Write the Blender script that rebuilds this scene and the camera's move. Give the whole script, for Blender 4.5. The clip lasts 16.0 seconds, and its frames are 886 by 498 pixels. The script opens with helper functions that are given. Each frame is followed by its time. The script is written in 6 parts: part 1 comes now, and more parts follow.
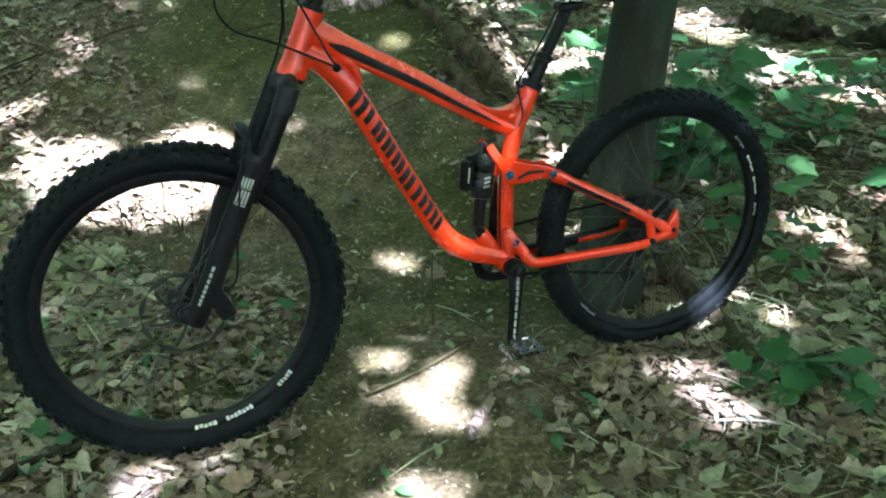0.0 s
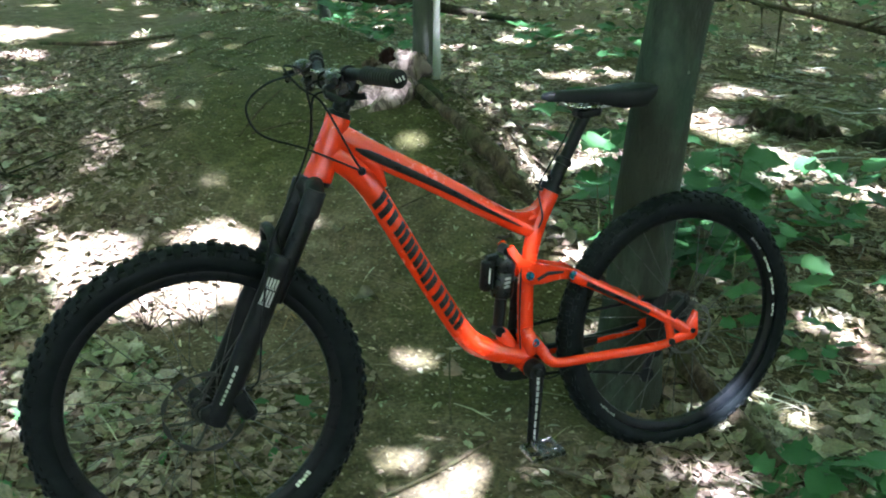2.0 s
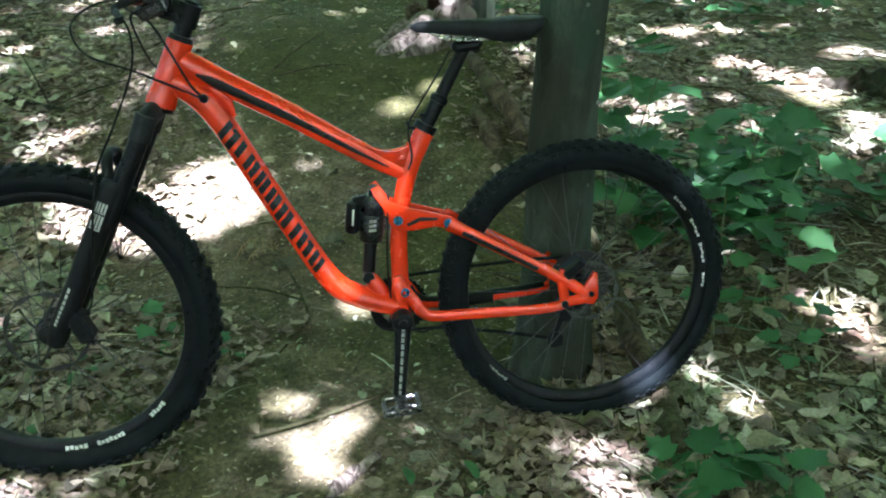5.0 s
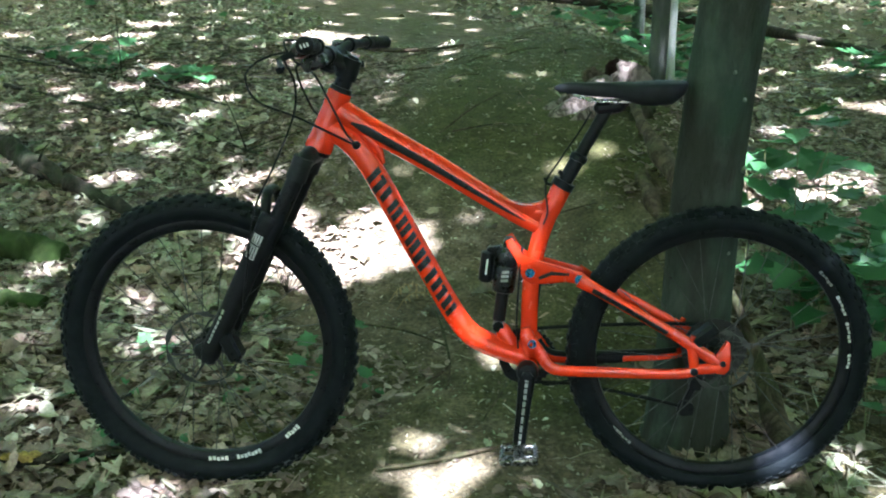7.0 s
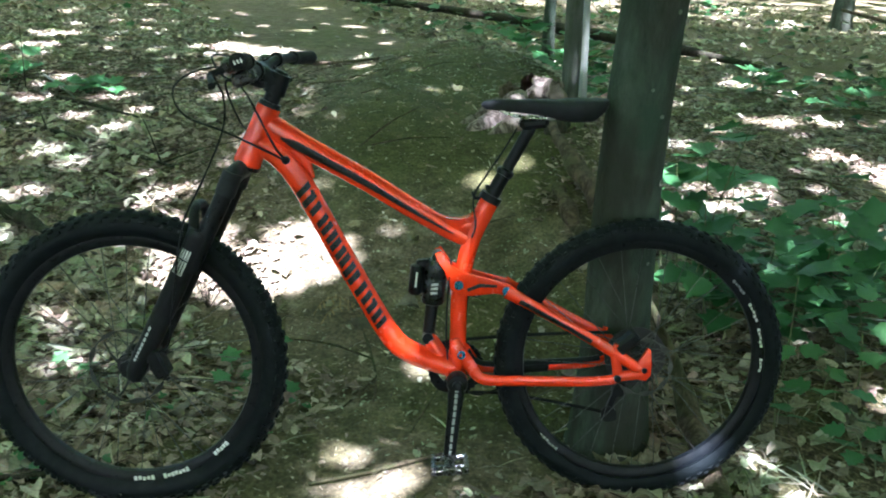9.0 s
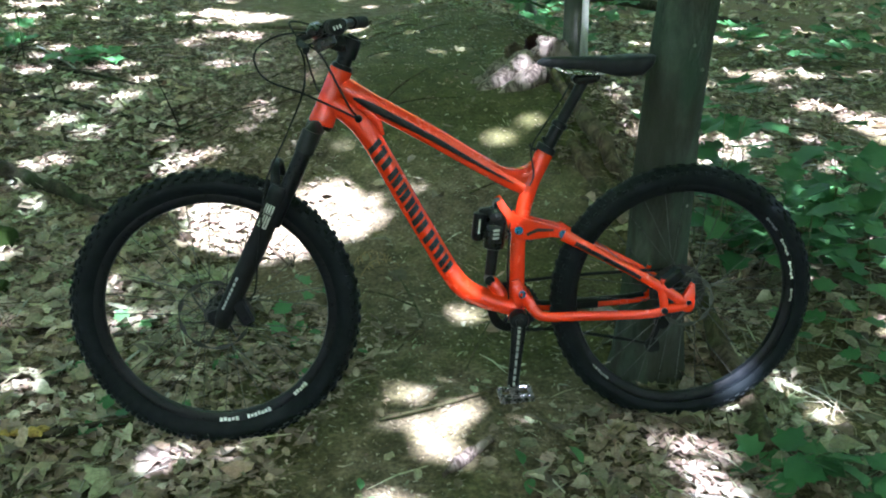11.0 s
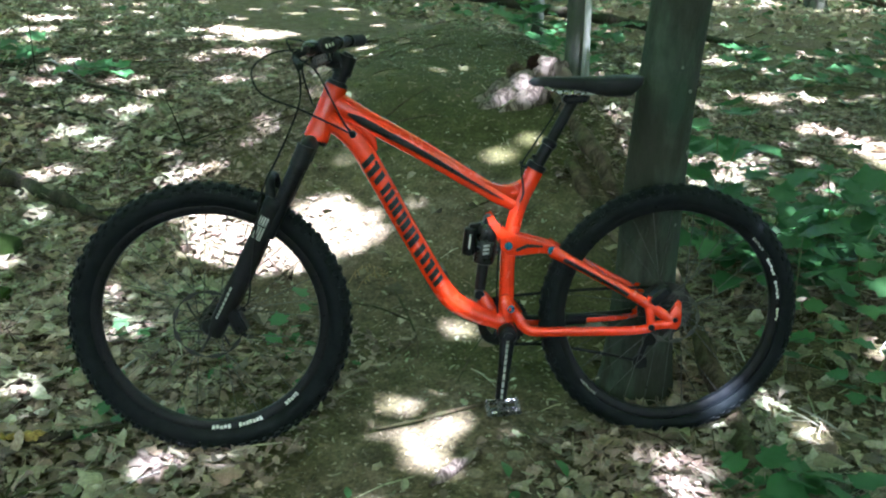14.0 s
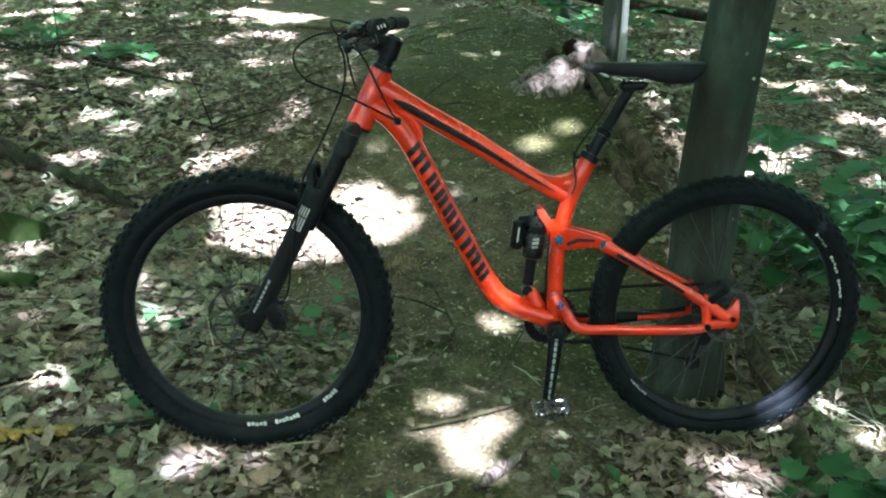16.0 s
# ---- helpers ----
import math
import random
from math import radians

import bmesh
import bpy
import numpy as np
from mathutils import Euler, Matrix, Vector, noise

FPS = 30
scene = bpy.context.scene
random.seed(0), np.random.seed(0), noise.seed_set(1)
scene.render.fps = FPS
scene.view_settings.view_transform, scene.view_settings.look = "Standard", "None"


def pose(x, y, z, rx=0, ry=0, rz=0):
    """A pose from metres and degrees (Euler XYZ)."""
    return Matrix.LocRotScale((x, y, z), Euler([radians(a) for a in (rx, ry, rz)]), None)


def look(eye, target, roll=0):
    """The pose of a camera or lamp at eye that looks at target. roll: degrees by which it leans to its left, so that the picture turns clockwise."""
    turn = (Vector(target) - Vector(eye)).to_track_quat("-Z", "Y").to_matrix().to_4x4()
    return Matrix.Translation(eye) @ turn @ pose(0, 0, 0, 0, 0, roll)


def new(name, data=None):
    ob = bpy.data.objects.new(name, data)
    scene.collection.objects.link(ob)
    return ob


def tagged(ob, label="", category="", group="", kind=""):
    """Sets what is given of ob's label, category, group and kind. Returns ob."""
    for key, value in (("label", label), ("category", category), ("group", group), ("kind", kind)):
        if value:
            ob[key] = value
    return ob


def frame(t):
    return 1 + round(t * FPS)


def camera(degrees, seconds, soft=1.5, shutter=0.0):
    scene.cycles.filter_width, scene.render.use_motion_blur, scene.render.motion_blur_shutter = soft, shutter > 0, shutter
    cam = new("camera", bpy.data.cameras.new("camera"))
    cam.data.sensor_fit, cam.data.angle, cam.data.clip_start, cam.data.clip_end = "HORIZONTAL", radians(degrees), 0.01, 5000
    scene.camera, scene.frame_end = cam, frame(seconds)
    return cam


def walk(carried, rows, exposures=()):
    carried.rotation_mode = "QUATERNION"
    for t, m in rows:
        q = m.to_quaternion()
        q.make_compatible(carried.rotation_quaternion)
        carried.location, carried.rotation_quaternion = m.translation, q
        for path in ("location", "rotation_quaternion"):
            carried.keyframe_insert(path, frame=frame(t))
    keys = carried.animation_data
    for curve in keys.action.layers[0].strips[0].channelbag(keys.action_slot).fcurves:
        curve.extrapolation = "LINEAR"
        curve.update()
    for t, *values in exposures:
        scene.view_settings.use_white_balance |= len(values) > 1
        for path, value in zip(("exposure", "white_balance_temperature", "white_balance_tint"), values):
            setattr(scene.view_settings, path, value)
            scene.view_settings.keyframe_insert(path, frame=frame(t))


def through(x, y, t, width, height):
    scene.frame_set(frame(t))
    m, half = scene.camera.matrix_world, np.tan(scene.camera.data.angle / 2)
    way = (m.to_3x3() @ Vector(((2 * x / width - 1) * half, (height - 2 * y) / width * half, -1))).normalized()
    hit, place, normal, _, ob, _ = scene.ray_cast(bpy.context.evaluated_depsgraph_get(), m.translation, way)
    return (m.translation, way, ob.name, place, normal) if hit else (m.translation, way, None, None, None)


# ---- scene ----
cam = camera(52.0, 16.0, soft=2.0, shutter=0.4)
PATH = [
    (0, (0.145, 0.042, 1.332), (0.061, 1.829, 0.437), 1.61),
    (0.5, (0.137, 0.044, 1.332), (0.038, 1.845, 0.469), 1.86),
    (1, (0.121, 0.035, 1.344), (0.0, 1.858, 0.53), 1.45),
    (1.5, (0.115, 0.029, 1.352), (-0.015, 1.88, 0.606), 1.85),
    (2, (0.117, 0.032, 1.36), (0.004, 1.896, 0.646), 1.66),
    (2.5, (0.14, 0.027, 1.357), (-0.064, 1.864, 0.592), 0.04),
    (3, (0.237, 0.06, 1.366), (-0.018, 1.883, 0.582), -1.54),
    (3.5, (0.389, 0.095, 1.34), (0.051, 1.91, 0.571), -0.82),
    (3.7, (0.442, 0.127, 1.331), (0.138, 1.947, 0.559), -1.58),
    (5.8, (0.926, 0.262, 1.273), (0.157, 1.935, 0.492), 0.86),
    (6, (0.931, 0.24, 1.28), (0.098, 1.888, 0.511), 0.54),
    (6.5, (0.929, 0.235, 1.282), (0.061, 1.888, 0.563), 0.79),
    (7, (0.937, 0.236, 1.285), (0.039, 1.891, 0.611), 0.72),
    (7.5, (0.947, 0.221, 1.286), (0.01, 1.86, 0.623), 0.42),
    (8, (0.955, 0.224, 1.289), (0.094, 1.907, 0.638), 0.98),
    (8.2, (0.959, 0.228, 1.293), (0.147, 1.942, 0.657), 1.09),
    (10.3, (0.792, -0.004, 1.299), (0.121, 1.749, 0.608), 1.61),
    (10.5, (0.786, -0.041, 1.297), (0.135, 1.712, 0.588), 1.04),
    (11, (0.762, -0.06, 1.314), (0.116, 1.692, 0.596), 1.09),
    (11.5, (0.769, -0.051, 1.318), (0.071, 1.696, 0.637), 1.00),
    (12, (0.785, -0.061, 1.316), (0.068, 1.667, 0.611), 1.13),
    (12.5, (0.823, -0.109, 1.311), (0.124, 1.614, 0.576), 0.65),
    (13, (0.835, -0.108, 1.318), (0.203, 1.667, 0.646), 1.86),
    (13.5, (0.835, -0.085, 1.33), (0.164, 1.689, 0.695), 2.21),
    (14, (0.819, -0.085, 1.321), (0.15, 1.673, 0.64), 1.83),
    (14.5, (0.785, -0.117, 1.308), (0.065, 1.596, 0.567), 2.52),
    (15, (0.785, -0.131, 1.3), (0.158, 1.616, 0.554), 3.55),
    (15.5, (0.779, -0.118, 1.31), (0.054, 1.6, 0.588), 2.22),
    (16, (0.713, -0.019, 1.3), (0.016, 1.716, 0.589), 2.08),
]
walk(cam, [(t, look(eye, target, roll)) for t, eye, target, roll in PATH], [(0, 4.25, 5650, -4), (3.8, 4.25, 5650, -4), (6, 4.22, 5550, -4), (16, 4.18, 5550, -4)])

# ---- world and sun ----
SUN_DIR = Vector((0.25, -0.445, 0.86)).normalized()   # from the ground towards the sun
world = bpy.data.worlds.new("world")
scene.world = world
world.use_nodes = True
wn = world.node_tree.nodes
sky = wn.new("ShaderNodeTexSky")
sky.sky_type = "NISHITA"
sky.sun_disc = False
sky.dust_density, sky.ozone_density, sky.air_density = 6.0, 0.2, 0.6
sky.sun_elevation = math.asin(SUN_DIR.z)
sky.sun_rotation = math.atan2(SUN_DIR.x, SUN_DIR.y)
wn["Background"].inputs["Strength"].default_value = 0.12
world.node_tree.links.new(sky.outputs[0], wn["Background"].inputs["Color"])
sun = new("sun", bpy.data.lights.new("sun", "SUN"))
sun.data.energy = 5.0
sun.data.angle = radians(0.53)
sun.data.color = (1.0, 0.87, 0.97)
sun.matrix_world = look(SUN_DIR * 30, (0, 0, 0))


# ---- materials ----
def material(name, rough=0.6, metal=0.0, coat=0.0):
    m = bpy.data.materials.new(name)
    m.use_nodes = True
    b = m.node_tree.nodes["Principled BSDF"]
    b.inputs["Roughness"].default_value = rough
    b.inputs["Metallic"].default_value = metal
    b.inputs["Coat Weight"].default_value = coat
    return m, m.node_tree, b


def node(tree, kind, **values):
    n = tree.nodes.new(kind)
    for k, v in values.items():
        n.inputs[k].default_value = v
    return n


def ramp(tree, source, stops):
    r = tree.nodes.new("ShaderNodeValToRGB")
    while len(r.color_ramp.elements) < len(stops):
        r.color_ramp.elements.new(0.5)
    for e, (at, colour) in zip(r.color_ramp.elements, stops):
        e.position, e.color = at, (*colour, 1)
    tree.links.new(source, r.inputs[0])
    return r.outputs[0]


def noise_out(tree, scale, detail=4.0, rough=0.6, coords="Object"):
    c = tree.nodes.new("ShaderNodeTexCoord")
    n = node(tree, "ShaderNodeTexNoise", Scale=scale, Detail=detail, Roughness=rough)
    tree.links.new(c.outputs[coords], n.inputs["Vector"])
    return n.outputs["Fac"]


def mixed(tree, fac, a, b, mode="MIX"):
    n = tree.nodes.new("ShaderNodeMix")
    n.data_type, n.blend_type = "RGBA", mode
    for socket, v in ((n.inputs["Factor"], fac), (n.inputs[6], a), (n.inputs[7], b)):
        if isinstance(v, bpy.types.NodeSocket):
            tree.links.new(v, socket)
        elif isinstance(v, (int, float)):
            socket.default_value = v
        else:
            socket.default_value = (*v, 1)
    return n.outputs[2]


def bump(tree, b, height, strength=0.3, distance=0.01):
    n = node(tree, "ShaderNodeBump", Strength=strength, Distance=distance)
    tree.links.new(height, n.inputs["Height"])
    tree.links.new(n.outputs[0], b.inputs["Normal"])


def worn(name, low, high, rough, metal=0.0, scale=30.0, coat=0.0, relief=0.1, fine=300.0, rough_spread=0.12, gloss=0.5):
    """A surface that wanders between two colours, with fine relief and uneven gloss."""
    m, t, b = material(name, rough, metal, coat)
    n = noise_out(t, scale, 5.0)
    t.links.new(ramp(t, n, [(0.3, low), (0.7, high)]), b.inputs["Base Color"])
    r = ramp(t, noise_out(t, scale * 2.3, 3.0), [(0.3, (max(rough - rough_spread, 0.04),) * 3), (0.7, (min(rough + rough_spread, 1),) * 3)])
    t.links.new(r, b.inputs["Roughness"])
    if relief:
        bump(t, b, noise_out(t, fine, 3.0), relief, 0.002)
    b.inputs["Specular IOR Level"].default_value = gloss
    return m


PAINT = worn("orange_paint", (0.62, 0.030, 0.004), (0.69, 0.036, 0.006), 0.24, scale=14, coat=0.5, relief=0, fine=60, rough_spread=0.05)
DECAL = worn("black_decal", (0.006, 0.006, 0.007), (0.013, 0.012, 0.012), 0.35, scale=40, relief=0.02, gloss=0.3)
BLACK = worn("black_anodised", (0.003, 0.0042, 0.006), (0.007, 0.0085, 0.011), 0.36, scale=45, relief=0.04, gloss=0.16)
SATIN = worn("satin_black", (0.003, 0.0040, 0.0055), (0.007, 0.0085, 0.0105), 0.5, scale=40, relief=0.05, gloss=0.16)
RUBBER = worn("tyre_rubber", (0.0026, 0.0044, 0.0058), (0.0080, 0.0108, 0.0130), 0.55, scale=22, relief=0.25, fine=180, gloss=0.09)
GLOSS = worn("gloss_black", (0.004, 0.006, 0.007), (0.010, 0.012, 0.013), 0.30, scale=50, coat=0.12, relief=0.03, gloss=0.3)
GRIP = worn("grip_rubber", (0.007, 0.008, 0.009), (0.015, 0.016, 0.017), 0.75, scale=60, relief=0.3, fine=260, gloss=0.2)
LEATHER = worn("saddle_cover", (0.005, 0.0065, 0.008), (0.012, 0.014, 0.017), 0.55, scale=30, relief=0.12, fine=220, gloss=0.18)
STEEL = worn("steel", (0.42, 0.43, 0.44), (0.60, 0.60, 0.60), 0.28, metal=1.0, scale=40, relief=0.03)
CHROME = worn("polished_metal", (0.62, 0.62, 0.64), (0.80, 0.80, 0.80), 0.18, metal=1.0, scale=60, relief=0.05)
ROTOR = worn("rotor_steel", (0.010, 0.011, 0.012), (0.03, 0.03, 0.03), 0.5, metal=0.4, scale=40, relief=0.03)
ROTOR_BRIGHT = worn("bright_rotor_steel", (0.022, 0.024, 0.024), (0.07, 0.07, 0.066), 0.45, metal=0.3, scale=40, relief=0.03)
PEDAL_METAL = worn("pedal_metal", (0.045, 0.048, 0.052), (0.20, 0.20, 0.21), 0.28, metal=0.9, scale=60, relief=0.08)
SPOKE = worn("spoke_black", (0.03, 0.03, 0.032), (0.08, 0.08, 0.08), 0.35, metal=0.6, scale=40, relief=0)
BLUE = worn("blue_anodised", (0.02, 0.12, 0.26), (0.04, 0.20, 0.36), 0.3, metal=0.85, scale=80, relief=0.02)
WHITE = worn("white_decal", (0.55, 0.57, 0.57), (0.74, 0.75, 0.74), 0.5, scale=60, relief=0.02)
GREY = worn("grey_decal", (0.20, 0.21, 0.21), (0.34, 0.35, 0.35), 0.5, scale=60, relief=0.02)
PALE = worn("pale_decal", (0.26, 0.27, 0.27), (0.42, 0.43, 0.42), 0.5, scale=60, relief=0.02)
MOULD = worn("moulded_rubber", (0.018, 0.022, 0.024), (0.040, 0.046, 0.048), 0.5, scale=60, relief=0.05)
CASTING = worn("crown_grey", (0.006, 0.008, 0.010), (0.016, 0.019, 0.022), 0.5, scale=50, relief=0.05, gloss=0.2)


def bark(name, dark, light, moss, scale=14.0, relief=0.5, streaks=0.0, cracks=0.0, stains=None):
    m, t, b = material(name, 0.85)
    b.inputs["Specular IOR Level"].default_value = 0.15
    c = t.nodes.new("ShaderNodeTexCoord")
    s = node(t, "ShaderNodeMapping", Scale=(1.0, 1.0, 0.35))
    t.links.new(c.outputs["Object"], s.inputs["Vector"])
    n = node(t, "ShaderNodeTexNoise", Scale=scale, Detail=6.0, Roughness=0.65)
    t.links.new(s.outputs[0], n.inputs["Vector"])
    base = ramp(t, n.outputs["Fac"], [(0.32, dark), (0.68, light)])
    blot = ramp(t, noise_out(t, 5.0, 5.0), [(0.45, (0, 0, 0)), (0.62, (1, 1, 1))])
    base = mixed(t, blot, base, moss)
    if stains:
        s3 = node(t, "ShaderNodeMapping", Scale=(1.0, 1.0, 0.30))
        t.links.new(c.outputs["Object"], s3.inputs["Vector"])
        n3 = node(t, "ShaderNodeTexNoise", Scale=8.0, Detail=4.0, Roughness=0.55)
        t.links.new(s3.outputs[0], n3.inputs["Vector"])
        base = mixed(t, ramp(t, n3.outputs["Fac"], [(0.44, (0, 0, 0)), (0.58, (0.75, 0.75, 0.75))]), base, stains)
    if streaks:
        s2 = node(t, "ShaderNodeMapping", Scale=(1.0, 1.0, 0.06))
        t.links.new(c.outputs["Object"], s2.inputs["Vector"])
        n2 = node(t, "ShaderNodeTexNoise", Scale=42.0, Detail=4.0, Roughness=0.7)
        t.links.new(s2.outputs[0], n2.inputs["Vector"])
        base = mixed(t, streaks, base, ramp(t, n2.outputs["Fac"], [(0.36, (0.45, 0.46, 0.45)), (0.50, (0.95, 0.97, 0.92)), (0.64, (1.35, 1.35, 1.30))]), "MULTIPLY")
    if cracks:
        v = node(t, "ShaderNodeTexNoise", Scale=scale * 0.55, Detail=5.0, Roughness=0.7, Distortion=0.8)
        t.links.new(s.outputs[0], v.inputs["Vector"])
        base = mixed(t, cracks, base, ramp(t, v.outputs["Fac"], [(0.40, (1, 1, 1)), (0.455, (0.16, 0.13, 0.12)), (0.475, (0.16, 0.13, 0.12)), (0.53, (1, 1, 1))]), "MULTIPLY")
    t.links.new(base, b.inputs["Base Color"])
    f = node(t, "ShaderNodeTexNoise", Scale=scale * 6, Detail=5.0)
    t.links.new(s.outputs[0], f.inputs["Vector"])
    bump(t, b, f.outputs["Fac"], relief, 0.006)
    return m


BARK = bark("smooth_grey_bark", (0.023, 0.032, 0.025), (0.074, 0.091, 0.073), (0.030, 0.048, 0.034), 22.0, 1.0, stains=(0.024, 0.024, 0.018))
DEADWOOD = bark("dead_wood", (0.036, 0.026, 0.019), (0.125, 0.094, 0.068), (0.050, 0.056, 0.026), 30, 1.0, 0.0, 0.6)
PALEWOOD = bark("bleached_wood", (0.085, 0.068, 0.058), (0.25, 0.21, 0.195), (0.14, 0.115, 0.10), 26, 0.35, 0.0, 0.85)
DARKWOOD = bark("dark_rotten_wood", (0.010, 0.009, 0.007), (0.045, 0.037, 0.027), (0.026, 0.034, 0.017), 30, 1.0, 0.0, 0.7)
MOSSWOOD = bark("mossy_wood", (0.013, 0.020, 0.007), (0.038, 0.056, 0.016), (0.022, 0.042, 0.008), 45, 1.0)
REDWOOD = bark("red_brown_rot", (0.008, 0.003, 0.003), (0.024, 0.008, 0.006), (0.014, 0.007, 0.005), 30, 1.0)
GREYBARK = bark("pale_grey_bark", (0.040, 0.045, 0.040), (0.105, 0.110, 0.098), (0.055, 0.066, 0.050), 16.0, 0.7, 0.35)
KNOT = worn("bark_knot", (0.10, 0.115, 0.095), (0.17, 0.185, 0.155), 0.8, scale=60, relief=0.4)
YELLOW = worn("yellow_lichen", (0.12, 0.075, 0.02), (0.36, 0.26, 0.06), 0.9, scale=90, relief=0.8, fine=160)
PALEBARK = bark("pale_sapling_bark", (0.20, 0.21, 0.20), (0.34, 0.35, 0.34), (0.24, 0.25, 0.23), 20, 0.3)


def leafy(name, stops, source="island", through=0.35, rough=0.5, drift=False):
    """Leaf surface: colour by leaf, a little light through it."""
    m, t, b = material(name, rough)
    if source == "island":
        r = t.nodes.new("ShaderNodeNewGeometry").outputs["Random Per Island"]
    else:
        r = t.nodes.new("ShaderNodeObjectInfo").outputs["Random"]
    colour = ramp(t, r, stops)
    spots = ramp(t, noise_out(t, 85.0, 5.0), [(0.32, (0.50, 0.48, 0.46)), (0.62, (1.1, 1.1, 1.1))])
    colour = mixed(t, 0.8, colour, spots, "MULTIPLY")
    if drift:
        colour = mixed(t, 1.0, colour, ramp(t, noise_out(t, 3.0, 4.0), [(0.36, (1.12, 0.90, 0.82)), (0.50, (1.05, 1.02, 0.98)), (0.62, (0.92, 1.06, 0.90))]), "MULTIPLY")
    t.links.new(colour, b.inputs["Base Color"])
    bump(t, b, noise_out(t, 140.0, 3.0), 0.25, 0.003)
    tr = t.nodes.new("ShaderNodeBsdfTranslucent")
    t.links.new(colour, tr.inputs["Color"])
    mix = node(t, "ShaderNodeMixShader", Fac=through)
    t.links.new(b.outputs[0], mix.inputs[1])
    t.links.new(tr.outputs[0], mix.inputs[2])
    t.links.new(mix.outputs[0], t.nodes["Material Output"].inputs["Surface"])
    return m


DEAD = [(0, (0.094, 0.078, 0.057)), (0.12, (0.291, 0.291, 0.212)), (0.24, (0.19, 0.185, 0.13)), (0.34, (0.049, 0.035, 0.028)), (0.44, (0.251, 0.228, 0.187)), (0.54, (0.41, 0.399, 0.348)), (0.62, (0.13, 0.095, 0.077)), (0.72, (0.285, 0.291, 0.212)), (0.8, (0.07, 0.053, 0.039)), (0.88, (0.296, 0.239, 0.212)), (0.95, (0.16, 0.16, 0.102)), (1, (0.479, 0.456, 0.365))]
LITTER = leafy("dead_leaves", DEAD, "island", 0.15, 0.55, True)
BITS = leafy("bark_bits", [(0, (0.084, 0.057, 0.042)), (0.3, (0.203, 0.151, 0.127)), (0.5, (0.138, 0.097, 0.074)), (0.7, (0.300, 0.235, 0.208)), (0.85, (0.179, 0.148, 0.104)), (1, (0.421, 0.345, 0.303))], "island", 0.05, 0.7)
LITTER_ONE = leafy("dead_leaf", DEAD, "object", 0.15, 0.55)
GREEN = leafy("green_leaves", [(0.0, (0.036, 0.112, 0.038)), (0.5, (0.052, 0.152, 0.054)), (1.0, (0.080, 0.195, 0.074))], "object", 0.4, 0.45)
GREEN_STUFF = leafy("green_foliage", [(0.0, (0.026, 0.080, 0.028)), (0.5, (0.036, 0.112, 0.040)), (1.0, (0.058, 0.140, 0.055))], "island", 0.4, 0.45)
CROWN = leafy("crown_leaves", [(0.0, (0.058, 0.125, 0.014)), (0.5, (0.082, 0.165, 0.018)), (1.0, (0.115, 0.200, 0.024))], "island", 0.68, 0.45)
STEM = worn("green_stem", (0.06, 0.075, 0.03), (0.11, 0.12, 0.05), 0.6, scale=40)


def soil():
    m, t, b = material("forest_soil", 0.9)
    b.inputs["Specular IOR Level"].default_value = 0.2
    at = t.nodes.new("ShaderNodeAttribute")
    at.attribute_name = "trail"
    big, mid, fine = noise_out(t, 1.7, 5.0), noise_out(t, 11.0, 6.0), noise_out(t, 75.0, 5.0)
    dirt = ramp(t, mid, [(0.28, (0.043, 0.034, 0.021)), (0.50, (0.098, 0.079, 0.053)), (0.75, (0.20, 0.168, 0.128))])
    moss = ramp(t, mid, [(0.3, (0.045, 0.046, 0.018)), (0.7, (0.108, 0.105, 0.046))])
    trail = mixed(t, ramp(t, big, [(0.48, (0, 0, 0)), (0.68, (1, 1, 1))]), dirt, moss)
    humus = ramp(t, fine, [(0.30, (0.026, 0.020, 0.013)), (0.52, (0.082, 0.064, 0.043)), (0.72, (0.21, 0.17, 0.122))])
    humus = mixed(t, ramp(t, noise_out(t, 2.6, 5.0), [(0.42, (0, 0, 0)), (0.60, (0.75, 0.75, 0.75))]), humus, moss)
    # dark olive soil on the mound; the mask also paints shade round the bicycle
    dark_mask = t.nodes.new("ShaderNodeAttribute")
    dark_mask.attribute_name = "dark_mask"
    dark_soil = ramp(t, mid, [(0.3, (0.030, 0.032, 0.010)), (0.7, (0.080, 0.079, 0.030))])
    trail = mixed(t, dark_mask.outputs["Fac"], trail, dark_soil)
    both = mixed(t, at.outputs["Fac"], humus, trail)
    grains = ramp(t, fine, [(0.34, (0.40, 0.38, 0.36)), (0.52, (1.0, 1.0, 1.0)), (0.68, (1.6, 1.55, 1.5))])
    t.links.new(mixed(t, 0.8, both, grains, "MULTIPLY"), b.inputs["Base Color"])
    add = t.nodes.new("ShaderNodeMath")
    t.links.new(mid, add.inputs[0])
    t.links.new(fine, add.inputs[1])
    bump(t, b, add.outputs[0], 0.7, 0.02)
    return m


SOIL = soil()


# ---- geometry helpers ----
class Geo:
    def __init__(self):
        self.v, self.f = [], []

    def add(self, verts, faces):
        n = len(self.v)
        self.v += [tuple(float(c) for c in p) for p in verts]
        self.f += [tuple(i + n for i in f) for f in faces]
        return self


def mesh_of(name, geo, mat, angle=40):
    me = bpy.data.meshes.new(name)
    me.from_pydata(geo.v, [], geo.f)
    me.materials.append(mat)
    me.shade_smooth()
    me.set_sharp_from_angle(angle=radians(angle))
    return me


